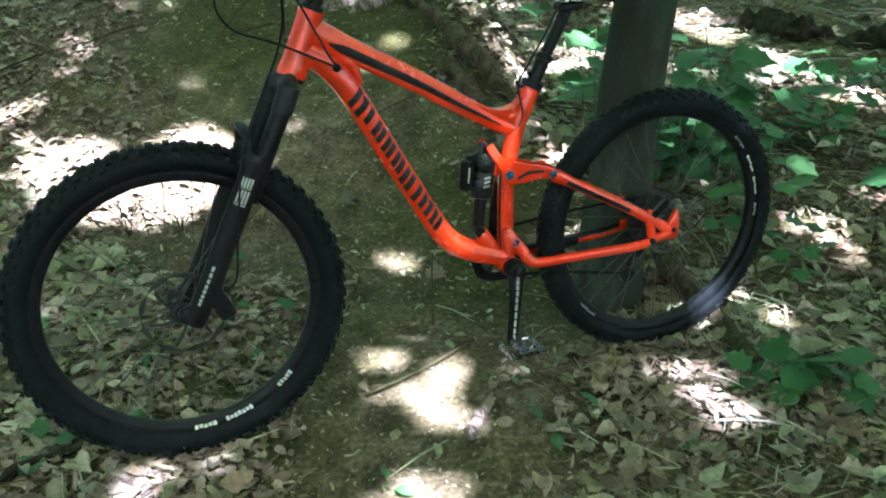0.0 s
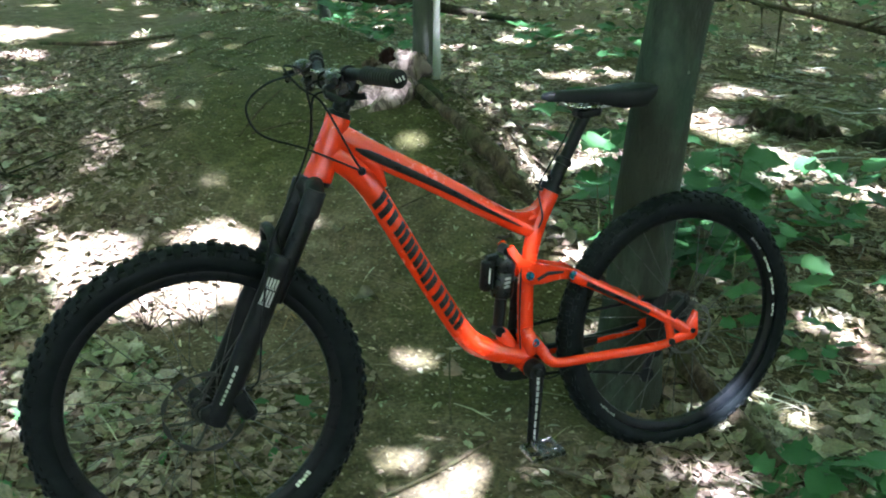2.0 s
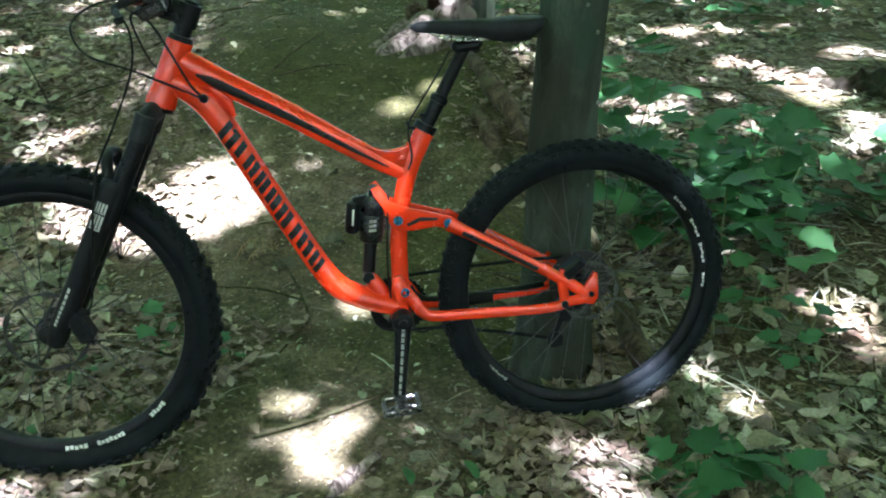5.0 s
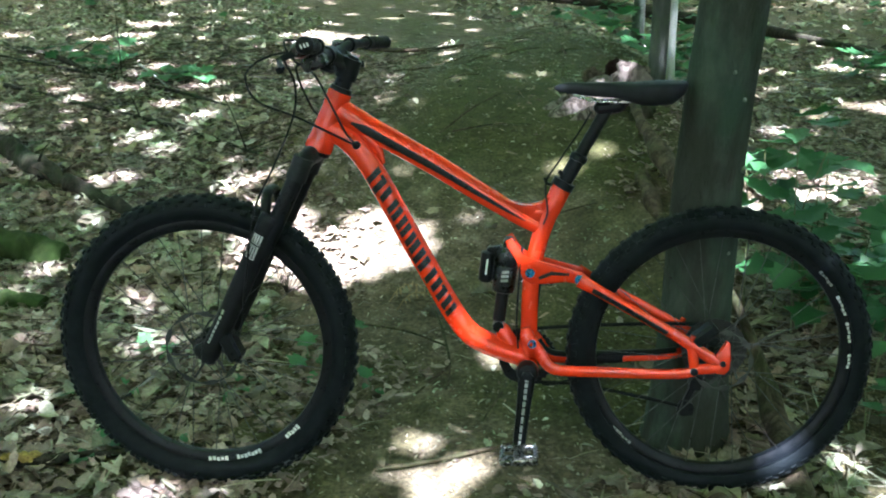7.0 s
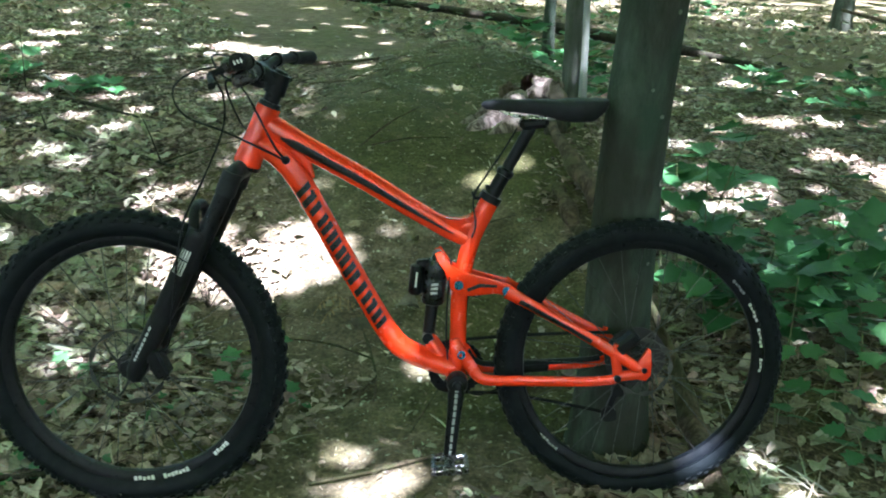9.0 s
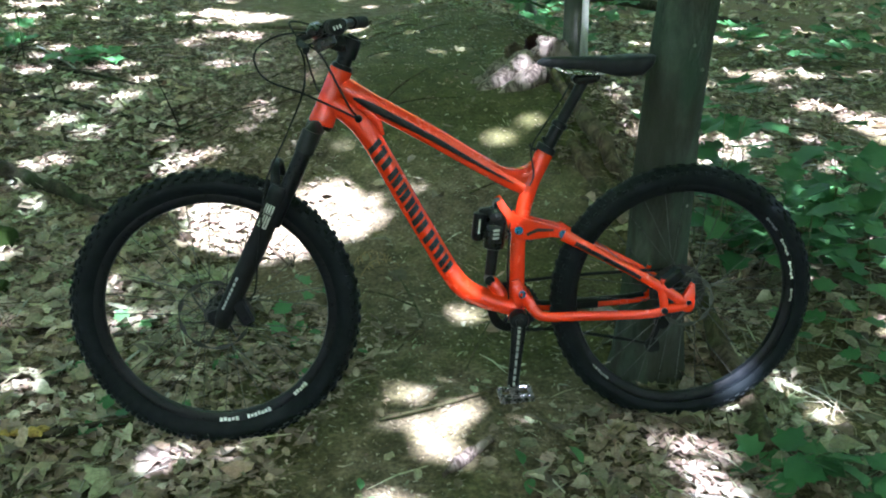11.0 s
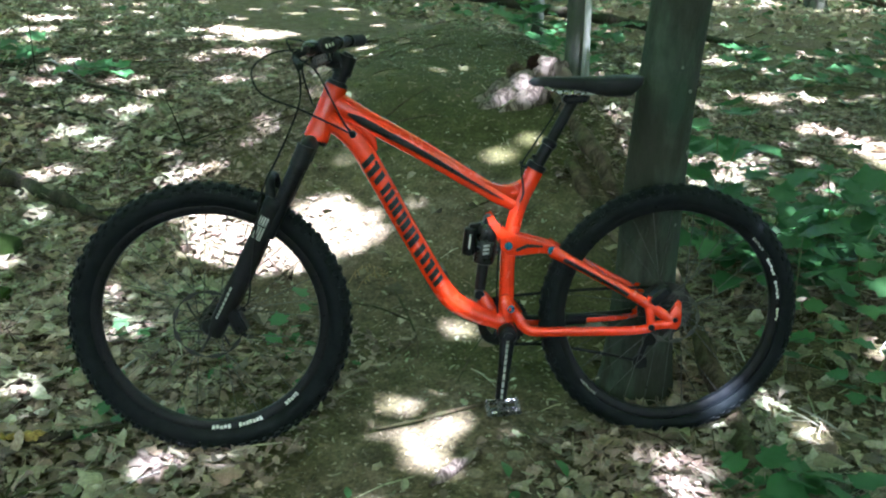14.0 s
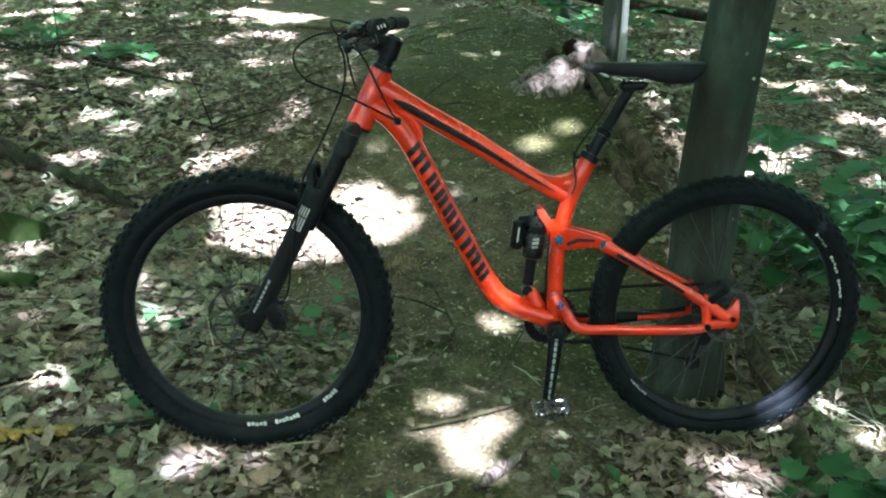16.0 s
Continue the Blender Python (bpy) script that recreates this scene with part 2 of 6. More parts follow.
def part(name, geo, mat, parent=None, label="", m=None, angle=40):
    """Links a Geo, or a mesh that exists, as one mesh object under its thing."""
    ob = new(name, geo if isinstance(geo, bpy.types.Mesh) else mesh_of(name, geo, mat, angle))
    ob.parent = parent
    if m is not None:
        ob.matrix_basis = m
    if label:
        ob["label"] = label
    return ob


def unit(v):
    v = np.asarray(v, float)
    return v / np.linalg.norm(v)


def glide(points, n):
    """A smooth line (Catmull-Rom) through points of any width, resampled to n rows."""
    p = np.asarray(points, float)
    p = np.vstack([2 * p[0] - p[1], p, 2 * p[-1] - p[-2]])
    out = []
    for u in np.linspace(0, len(p) - 3, n):
        i = min(int(u), len(p) - 4)
        s = u - i
        a, b, c, d = p[i:i + 4]
        out.append(0.5 * (2 * b + (c - a) * s + (2 * a - 5 * b + 4 * c - d) * s * s + (3 * b - a - 3 * c + d) * s ** 3))
    return np.array(out)


def frames_of(path, hint=(0, 1, 0)):
    path = np.asarray(path, float)
    tangents = np.gradient(path, axis=0)
    sides, ups, side = [], [], None
    for t in tangents:
        t = unit(t)
        h = np.asarray(hint, float) if side is None or abs(t @ hint) < 0.95 else side
        if abs(t @ h) > 0.98:
            h = np.array((1.0, 0.0, 0.2)) if abs(t[0]) < 0.9 else np.array((0.0, 0.0, 1.0))
        side = unit(h - t * (t @ h))
        sides.append(side)
        ups.append(np.cross(t, side))
    return path, np.array(sides), np.array(ups)


def tube(path, radii, n=12, geo=None, hint=(0, 1, 0), cap=True):
    """A loft along a path. radii: one number, or one (across, inplane) or number a point."""
    geo = geo or Geo()
    path, sides, ups = frames_of(path, hint)
    k = len(path)
    r = np.asarray(radii, float)
    if r.ndim == 0:
        r = np.full((k, 2), float(r))
    elif r.ndim == 1:
        r = np.stack([r, r], 1)
    a = np.linspace(0, 2 * math.pi, n, endpoint=False)
    verts, faces = [], []
    for i in range(k):
        verts += list(path[i] + np.cos(a)[:, None] * sides[i] * r[i, 0] + np.sin(a)[:, None] * ups[i] * r[i, 1])
    for i in range(k - 1):
        for j in range(n):
            q = (j + 1) % n
            faces.append((i * n + j, i * n + q, (i + 1) * n + q, (i + 1) * n + j))
    if cap:
        faces += [tuple(range(n - 1, -1, -1)), tuple((k - 1) * n + j for j in range(n))]
    return geo.add(verts, faces)


def rod(a, b, r, n=10, geo=None, r2=None):
    return tube([a, b], [r, r if r2 is None else r2], n, geo)


def lathe(profile, centre, axis, n=24, geo=None):
    """Revolves (radius, distance along the axis) rows about an axis."""
    geo = geo or Geo()
    axis = unit(axis)
    e1 = unit(np.cross(axis, (0.0, 0.0, 1.0) if abs(axis[2]) < 0.9 else (1.0, 0.0, 0.0)))
    e2 = np.cross(axis, e1)
    a = np.linspace(0, 2 * math.pi, n, endpoint=False)
    ring = np.cos(a)[:, None] * e1 + np.sin(a)[:, None] * e2
    verts, faces = [], []
    for r, d in profile:
        verts += list(np.asarray(centre) + axis * d + ring * r)
    for i in range(len(profile) - 1):
        for j in range(n):
            q = (j + 1) % n
            faces.append((i * n + j, i * n + q, (i + 1) * n + q, (i + 1) * n + j))
    if profile[0] != profile[-1]:
        faces += [tuple(range(n - 1, -1, -1)), tuple((len(profile) - 1) * n + j for j in range(n))]
    return geo.add(verts, faces)


def ring_lathe(profile, centre, axis, n=96, geo=None):
    """As lathe, for a closed profile (a rim or a tyre)."""
    return lathe(list(profile) + [profile[0]], centre, axis, n, geo)


def block(size, m, b=0.002, geo=None):
    """A box with chamfered edges, at the pose m."""
    geo = geo or Geo()
    h = np.asarray(size, float) / 2
    b = min(b, *(h * 0.9))
    verts = []
    index = {}
    for sx in (-1, 1):
        for sy in (-1, 1):
            for sz in (-1, 1):
                for k in range(3):
                    p = np.array((sx, sy, sz)) * h
                    for o in range(3):
                        if o != k:
                            p[o] -= (sx, sy, sz)[o] * b
                    index[sx, sy, sz, k] = len(verts)
                    verts.append(tuple(m @ Vector(p)))
    faces = []
    for k in range(3):
        i, j = (k + 1) % 3, (k + 2) % 3
        for s in (-1, 1):
            face = []
            for a, c in ((-1, -1), (1, -1), (1, 1), (-1, 1)):
                key = [0, 0, 0]
                key[k], key[i], key[j] = s, a, c
                face.append(index[(*key, k)])
            faces.append(tuple(face if s > 0 else face[::-1]))
        for a in (-1, 1):
            for c in (-1, 1):
                e = []
                for s in (-1, 1):
                    key = [0, 0, 0]
                    key[k], key[i], key[j] = s, a, c
                    e.append((index[(*key, i)], index[(*key, j)]))
                face = (e[0][0], e[1][0], e[1][1], e[0][1])
                faces.append(face if a * c > 0 else face[::-1])
    for sx in (-1, 1):
        for sy in (-1, 1):
            for sz in (-1, 1):
                face = tuple(index[sx, sy, sz, k] for k in range(3))
                faces.append(face if sx * sy * sz > 0 else face[::-1])
    return geo.add(verts, faces)


def plate(outline, y0, y1, geo=None, b=0.0015):
    """A flat plate in the x-z plane, from y0 to y1, with a softened rim."""
    geo = geo or Geo()
    o = np.asarray(outline, float)
    mid = o.mean(0)
    d = o - mid
    inner = mid + d * (1 - b / np.linalg.norm(d, axis=1))[:, None]
    n = len(o)
    lo, hi = min(y0, y1), max(y0, y1)
    verts = [(x, lo, z) for x, z in inner] + [(x, lo + b, z) for x, z in o] + [(x, hi - b, z) for x, z in o] + [(x, hi, z) for x, z in inner]
    faces = [tuple(range(n)), tuple(range(4 * n - 1, 3 * n - 1, -1))]
    for k in range(3):
        for j in range(n):
            q = (j + 1) % n
            faces.append((k * n + j, (k + 1) * n + j, (k + 1) * n + q, k * n + q))
    return geo.add(verts, faces)


def skin(path, radii, s0, s1, a0, a1, lift=0.0008, ns=6, na=4, shear=0.0, geo=None):
    """A thin patch on the surface of a tube: from share s0 to s1 of its length, from angle a0 to a1 (degrees from its left side, up)."""
    geo = geo or Geo()
    path, sides, ups = frames_of(path)
    r = np.asarray(radii, float)
    if r.ndim == 0:
        r = np.full((len(path), 2), float(r))
    elif r.ndim == 1:
        r = np.stack([r, r], 1)
    k = np.arange(len(path))
    verts = []
    for i in range(ns + 1):
        for j in range(na + 1):
            w = j / na
            s = (s0 + (s1 - s0) * i / ns + shear * (w - 0.5)) * (len(path) - 1)
            a = radians(a0 + (a1 - a0) * w)
            at = lambda v: np.array([np.interp(s, k, v[:, c]) for c in range(v.shape[1])])
            p, u, v, q = at(path), at(sides), at(ups), at(r)
            out = unit(math.cos(a) * u * q[1] + math.sin(a) * v * q[0])
            verts.append(p + math.cos(a) * u * q[0] + math.sin(a) * v * q[1] + out * lift)
    m = na + 1
    faces = [(i * m + j, i * m + j + 1, (i + 1) * m + j + 1, (i + 1) * m + j) for i in range(ns) for j in range(na)]
    return geo.add(verts, faces)


# ---- the ground ----
def smooth(x):
    x = np.clip(x, 0.0, 1.0)
    return x * x * (3 - 2 * x)


def height(x, y):
    """The lie of the land: a gentle slope and the trail's mound, banked up against a log."""
    x, y = np.asarray(x, float), np.asarray(y, float)
    z = 0.008 + 0.045 * np.clip(y - 2, -4, 4) + 0.018 * np.clip(y - 6, 0, 12) + 0.012 * np.clip(x, -2, 1.0) + 0.05 * smooth((-x - 0.7) / 2.0)
    z = z - 0.08 * smooth((x - 0.75) / 0.8) * smooth((3.6 - y) / 1.0)
    s = 0.845 * x + 0.535 * y
    mound = smooth((y - 2.55) / 1.75) * (1 - smooth((s - 1.98 - 0.42 * smooth((y - 3.7) / 0.8)) / 0.34)) * (1 - 0.75 * smooth((-x - 1.1) / 1.9)) * (1 - 0.3 * smooth((y - 6.0) / 8.0))
    z = z + 0.40 * mound
    near = 1 - smooth((np.hypot(x, y - 2.2) - 6) / 10)
    bumps = 0.010 * np.sin(3.1 * x + 1.7 * y + 0.5) * np.sin(2.3 * y - 1.1 * x) + 0.006 * np.sin(7.3 * x - 2.1 * y) * np.sin(6.1 * y + 1.3 * x + 1) + 0.0035 * np.sin(17 * x + 5 * y) * np.sin(15 * y - 4 * x)
    far = 0.25 * np.sin(0.31 * x + 0.7) * np.sin(0.27 * y + 0.4) * smooth((np.hypot(x, y - 2.2) - 6) / 12)
    return z + bumps * (0.3 + 0.7 * near) + far


def trail(x, y):
    """1 on the worn trail, 0 in the leaf litter."""
    x, y = np.asarray(x, float), np.asarray(y, float)
    centre = np.interp(y, [-2, 1.4, 1.7, 2.0, 2.3, 2.6, 3.3, 4.5, 5.8, 7.0, 9.0, 12.0, 40], [0.22, 0.06, -0.04, -0.08, -0.18, -0.31, -0.72, -1.02, -1.75, -2.7, -4.6, -7.0, -15])
    half = np.interp(y, [-2, 1.4, 1.7, 2.0, 2.3, 2.5, 3.0, 4.5, 8.0, 40], [0.34, 0.36, 0.48, 0.54, 0.58, 0.63, 1.02, 0.96, 1.02, 1.5])
    wobble = 0.10 * np.sin(4.1 * y + 0.6) + 0.06 * np.sin(9.7 * y + 2.2 * x) + 0.05 * np.sin(13.0 * x + 3 * y)
    band = np.where((x < centre) & (y > 2.7), 0.75, 0.24)
    return 1 - smooth((np.abs(x - centre) - half + wobble + 0.12) / band)


def ground_sheet():
    n = 280
    u = np.linspace(-1, 1, n)
    axis = 0.75 * np.sinh(5.3 * u)
    X, Y = np.meshgrid(axis + 0.0, axis + 2.4, indexing="ij")
    Z = height(X, Y)
    verts = np.stack([X, Y, Z], -1).reshape(-1, 3)
    i, j = np.meshgrid(np.arange(n - 1), np.arange(n - 1), indexing="ij")
    a = (i * n + j).ravel()
    faces = np.stack([a, a + n, a + n + 1, a + 1], -1)
    me = bpy.data.meshes.new("ground")
    me.from_pydata(verts.tolist(), [], faces.tolist())
    me.shade_smooth()
    me.materials.append(SOIL)
    me.attributes.new("trail", "FLOAT", "POINT").data.foreach_set("value", trail(X, Y).ravel())
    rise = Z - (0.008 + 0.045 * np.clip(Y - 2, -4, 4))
    # darker olive soil on the mound, weaker on its right flank
    dark_mask = 0.9 * smooth((rise - 0.16) / 0.14) * smooth((X + 1.50 + 0.35 * (Y - 3.8)) / 0.5) * (1 - smooth((Y - 7.0) / 3.0)) * (1 - 0.8 * smooth((X + 0.15) / 0.30))
    # shade behind the bicycle and at the tree's base, painted into the soil
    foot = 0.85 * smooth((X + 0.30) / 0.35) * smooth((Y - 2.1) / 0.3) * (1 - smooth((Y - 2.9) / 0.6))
    # soft dark spot in the soil colour: painted shade under the front wheel
    wheel_shade = 1.0 * np.exp(-((X + 0.45) / 0.30) ** 2 - ((Y - 1.75) / 0.32) ** 2)
    me.attributes.new("dark_mask", "FLOAT", "POINT").data.foreach_set("value", np.maximum(np.maximum(dark_mask, foot), wheel_shade).ravel())
    return tagged(new("ground", me), "woodland floor of brown soil with a worn dirt trail", "ground", kind="structure")


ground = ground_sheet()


def on(x, y, up=0.0):
    return Vector((x, y, float(height(x, y)) + up))


# ---- trees and dead wood ----
def wobbly(points, radii, seed, n=24, around=14, rough=0.06, fine=9.0):
    """A trunk, limb or log: a loft with an uneven skin."""
    path = glide(points, n)
    r = np.interp(np.linspace(0, 1, n), np.linspace(0, 1, len(radii)), radii)
    geo = tube(path, r, around, hint=(0.3, 0.9, 0.1))
    out = []
    for i, p in enumerate(geo.v):
        c = Vector(path[min(i // around, n - 1)])
        d = Vector(p) - c
        k = noise.noise(Vector(p) * fine + Vector((seed * 7.1, seed * 3.3, 0))) * rough * 2
        k += noise.noise(Vector(p) * fine * 0.3 + Vector((0, seed * 5.7, seed))) * rough * 2
        out.append(tuple(c + d * (1 + k)))
    geo.v = out
    return geo


def tree(base, way, radii, tall, seed, mat, label, name="tree", limbs=3):
    """A trunk with a flared foot and its limbs, high up."""
    foot = on(base[0], base[1], -0.12)
    thing = tagged(new(name), label, "tree")
    thing.location = foot
    # seed 3 gets an added bend, out of view, that steers its shadow off sunlit spots
    pts = [Vector((way[0] * z + 0.13 * max(0, z - 1.5) * (seed == 3) + 0.012 * math.sin(z * 1.3 + seed), way[1] * z + 0.012 * math.cos(z * 1.1 + seed), z)) for z in np.linspace(0, tall, 12)]
    z = np.linspace(0, 1, 60)
    r = np.interp(z * tall, [0, 0.12, 0.3, 0.8, 2.0, tall], [radii[0] * 1.75, radii[0] * 1.35, radii[0] * 1.12, radii[0], radii[1], radii[2]])
    part("trunk", wobbly(pts, list(r), seed, 70, 20, 0.035, 7.0), mat, thing)
    rnd = random.Random(seed)
    for k in range(limbs):
        h = tall * (0.55 + 0.4 * k / max(limbs, 1))
        a = rnd.uniform(0, 6.28)
        s = Vector((way[0] * h, way[1] * h, h))
        d = Vector((math.cos(a), math.sin(a), 0.6))
        part("limb", wobbly([s, s + d * 0.8, s + d * 1.7 + Vector((0, 0, 0.4))], [radii[2] * 0.9, radii[2] * 0.6, radii[2] * 0.3], seed + k, 10, 8), mat, thing)
    return thing


leaning_tree = tree((0.505, 2.385), (0.020, -0.085), (0.078, 0.073, 0.045), 12.0, 3, BARK, "slim grey-green tree with smooth bark that the bicycle leans on")
for h, a, r in ((0.93, -1.9, 0.008), (1.08, -1.2, 0.006), (0.62, -1.5, 0.006), (1.25, -0.6, 0.007), (0.80, -1.35, 0.005), (1.17, -1.75, 0.005), (0.99, -2.5, 0.010), (0.72, -2.3, 0.009), (1.12, -2.2, 0.008), (0.45, -1.9, 0.008), (0.86, -0.5, 0.009), (1.02, -0.8, 0.006), (0.52, -1.1, 0.007), (1.33, -2.0, 0.008), (1.40, -1.3, 0.007), (0.66, -0.7, 0.008)):
    c = (0.020 * h + 0.074 * math.cos(a), -0.085 * h + 0.074 * math.sin(a), h)
    part("knot", lathe([(0.0004, -0.003), (r * 0.9, -0.001), (r * 0.6, 0.002), (r * 0.3, 0.004), (0.0004, 0.004)], c, (math.cos(a), math.sin(a), 0), 10), KNOT, leaning_tree)
tree((-0.285, 4.75), (-0.03, -0.03), (0.046, 0.042, 0.032), 8.0, 11, GREYBARK, "thin grey tree standing beside the stump on the mound")
tree((-0.212, 4.66), (-0.040, -0.02), (0.0165, 0.015, 0.009), 5.0, 12, PALEBARK, "pale sapling stem beside a grey trunk", "sapling", 1)
for x, y, r, s in ((-1.55, 8.45, 0.05, 21), (2.7, 12.2, 0.14, 22), (3.6, 13.4, 0.12, 23), (5.2, 11.5, 0.10, 24), (-7.5, 12.5, 0.15, 25), (0.9, 15.0, 0.13, 26), (-3.2, 15.5, 0.16, 27), (7.0, 15.0, 0.17, 28)):
    tree((x, y), (0.01 * math.sin(s), 0.01 * math.cos(s), 1), (r, r * 0.95, r * 0.5), 9.0, s, BARK, "grey forest tree trunk further back in the wood")


def log(points, radii, seed, mat, label, name="log", category="log", rough=0.10, n=26, twigs=0, fine=9.0, around=14):
    """Fallen wood lying on the ground; points are x, y and the height of its middle."""
    thing = tagged(new(name, mesh_of(name, wobbly(points, radii, seed, n, around, rough, fine), mat, 60)), label, category)
    rnd = random.Random(seed)
    path = glide(points, 40)
    for _ in range(twigs):
        i = rnd.randrange(4, 38)
        a = path[i]
        t = unit(path[i] - path[i - 1])
        d = unit(t * rnd.uniform(0.2, 0.8) + np.array((rnd.uniform(-1, 1), rnd.uniform(-1, 1), rnd.uniform(-0.1, 0.7))) * 0.7)
        ln = rnd.uniform(0.15, 0.5) * (1 + 4 * radii[0])
        part("twig", wobbly([a, a + d * ln * 0.5, a + d * ln + np.array((0, 0, -0.03))], [radii[-1] * 0.6 + 0.002, 0.003, 0.0015], seed, 8, 6), mat, thing)
    return thing


def lying(pairs, up):
    """Points on the ground, raised by up."""
    return [tuple(on(x, y, up)) for x, y in pairs]


log([(-0.27, 4.24, 0.545), (-0.17, 4.02, 0.52), (-0.06, 3.80, 0.49), (0.12, 3.58, 0.38), (0.42, 3.26, 0.08)], [0.018, 0.026, 0.032, 0.036, 0.020], 5, DEADWOOD, "dark dead log banked against the side of the dirt mound", rough=0.26, n=80, fine=10, around=26)
log([(-0.02, 3.60, 0.38), (0.14, 3.40, 0.26), (0.42, 3.10, 0.03)], [0.028, 0.034, 0.018], 6, DEADWOOD, "grey-brown dead log lying at the foot of the mound", rough=0.26, n=80, fine=10, around=26)
log([(0.545, 2.55, 0.385), (0.61, 2.57, 0.25), (0.66, 2.53, 0.17), (0.705, 2.47, 0.095), (0.80, 2.25, 0.050), (0.865, 2.05, 0.035)], [0.009, 0.017, 0.021, 0.027, 0.033, 0.028], 7, DEADWOOD, "crooked dead branch propped on the tree behind the rear wheel", "branch", "branch", 0.14, 60, 0, 14)
log(lying([(-3.64, 3.29), (-3.17, 3.18), (-2.67, 3.00), (-2.14, 2.87), (-1.75, 2.76)], 0.050), [0.046, 0.052, 0.046, 0.034, 0.014], 8, DARKWOOD, "long brown fallen branch with bark on the leaf litter", "branch", "branch", 0.30, 90, 3, 17)
log(lying([(-3.30, 2.86), (-2.95, 2.88), (-2.71, 2.91), (-2.45, 2.95)], 0.026), [0.024, 0.024, 0.019, 0.010], 9, DEADWOOD, "short dead limb lying beside a fallen branch", "branch", "branch", 0.28, 60, 3, 17)
log(lying([(-4.61, 4.13), (-3.70, 3.98), (-2.95, 3.86), (-2.28, 3.62), (-1.81, 3.47)], 0.024), [0.013, 0.015, 0.014, 0.011, 0.005], 33, DARKWOOD, "long thin dark branch lying across the leaf litter", "branch", "branch", 0.2, 60, 7, 18)
log(lying([(-5.53, 5.09), (-4.98, 4.94), (-4.43, 4.75)], 0.03), [0.022, 0.026, 0.014], 34, DARKWOOD, "dark broken branch on the leaf litter", "branch", "branch", 0.2, 40, 4, 14)
log(lying([(-4.19, 5.02), (-3.82, 4.79), (-3.45, 4.55)], 0.03), [0.006, 0.008, 0.005], 35, PALEBARK, "pale bleached stick on dead leaves", "stick", "stick", 0.1)
log(lying([(-3.25, 5.09), (-3.03, 5.11), (-2.76, 5.03)], 0.02), [0.010, 0.013, 0.009], 36, PALEWOOD, "pale brown stick at the edge of the trail", "stick", "stick", 0.15)
log(lying([(-3.03, 4.43), (-3.10, 4.31), (-3.12, 4.13)], 0.02), [0.008, 0.010, 0.006], 37, DEADWOOD, "short brown stick on dead leaves", "stick", "stick", 0.15)
log(lying([(-2.45, 2.18), (-2.18, 2.34), (-1.92, 2.44)], 0.022), [0.056, 0.064, 0.044], 10, MOSSWOOD, "short rotten log covered with green moss", rough=0.36, fine=16, n=60, around=24)
log(lying([(-2.10, 1.93), (-1.88, 2.04), (-1.66, 2.12)], 0.012), [0.044, 0.054, 0.034], 11, MOSSWOOD, "mossy lump of rotten wood among dead leaves", rough=0.38, fine=18, n=50, around=24)
lichen_stick = log(lying([(-1.10, 1.33), (-0.93, 1.46), (-0.80, 1.58)], 0.022), [0.011, 0.013, 0.010], 12, DARKWOOD, "short brown stick with yellow lichen tufts on dead leaves", "stick", "stick", 0.25, 40, fine=40)
log(lying([(-0.82, 1.56), (-0.68, 1.68), (-0.52, 1.78)], 0.018), [0.011, 0.009, 0.006], 13, DARKWOOD, "thin dark stick by the front tyre", "stick", "stick", 0.1)
log(lying([(-0.12, 1.86), (0.023, 1.973), (0.135, 2.10)], 0.012), [0.0045, 0.006, 0.0045], 14, DEADWOOD, "thin grey-brown stick across the trail", "stick", "stick", 0.1)
log(lying([(0.131, 1.686), (0.157, 1.779), (0.192, 1.875)], 0.010), [0.010, 0.017, 0.011], 15, PALEWOOD, "pale strip of bark lying on the trail", "bark_strip", "bark", 0.3, fine=30)
log(lying([(-0.54, 2.83), (-0.36, 2.62), (-0.22, 2.42), (-0.15, 2.27)], 0.010), [0.0025, 0.0035, 0.003, 0.002], 16, DEADWOOD, "long thin twig on the dirt trail", "twig", "twig", 0.1, 20, 2)
log([(-7.2, 12.2, 0.50), (-4.8, 11.7, 0.46), (-2.9, 11.0, 0.41), (-1.7, 10.3, 0.37), (-0.75, 9.9, 0.33), (0.4, 9.0, 0.28)], [0.025, 0.045, 0.058, 0.060, 0.055, 0.025], 17, DARKWOOD, "long dark fallen trunk lying across the wood", "fallen_trunk", "log", 0.12, 60, 6)
log([(1.40, 5.46, 0.15), (1.62, 5.38, 0.17), (1.85, 5.28, 0.17), (2.10, 5.16, 0.15)], [0.02, 0.10, 0.11, 0.03], 18, DARKWOOD, "dark rotten log section with lit patches on the leaf litter", rough=0.42, n=80, around=34, fine=16)
log([(2.04, 5.16, 0.15), (2.3, 5.06, 0.17), (2.6, 4.95, 0.17), (3.0, 4.80, 0.15)], [0.03, 0.10, 0.11, 0.04], 19, DARKWOOD, "dark rotten log section lying end to end with another", rough=0.42, n=80, around=34, fine=16)
log([(0.9, 6.9, 0.95), (1.7, 6.5, 0.80), (2.5, 6.1, 0.66), (3.6, 5.7, 0.40)], [0.010, 0.014, 0.018, 0.020], 20, DEADWOOD, "bare dead branch with thin twigs propped above the ground", "dead_branch", "branch", 0.1, 24, 26)
log(lying([(-5.5, 4.8), (-4.4, 4.65), (-3.3, 4.45), (-2.5, 4.1)], 0.03), [0.009, 0.012, 0.012, 0.006], 31, DARKWOOD, "long dark branch lying far back on the leaf litter", "branch", "branch", 0.1, 26, 6)
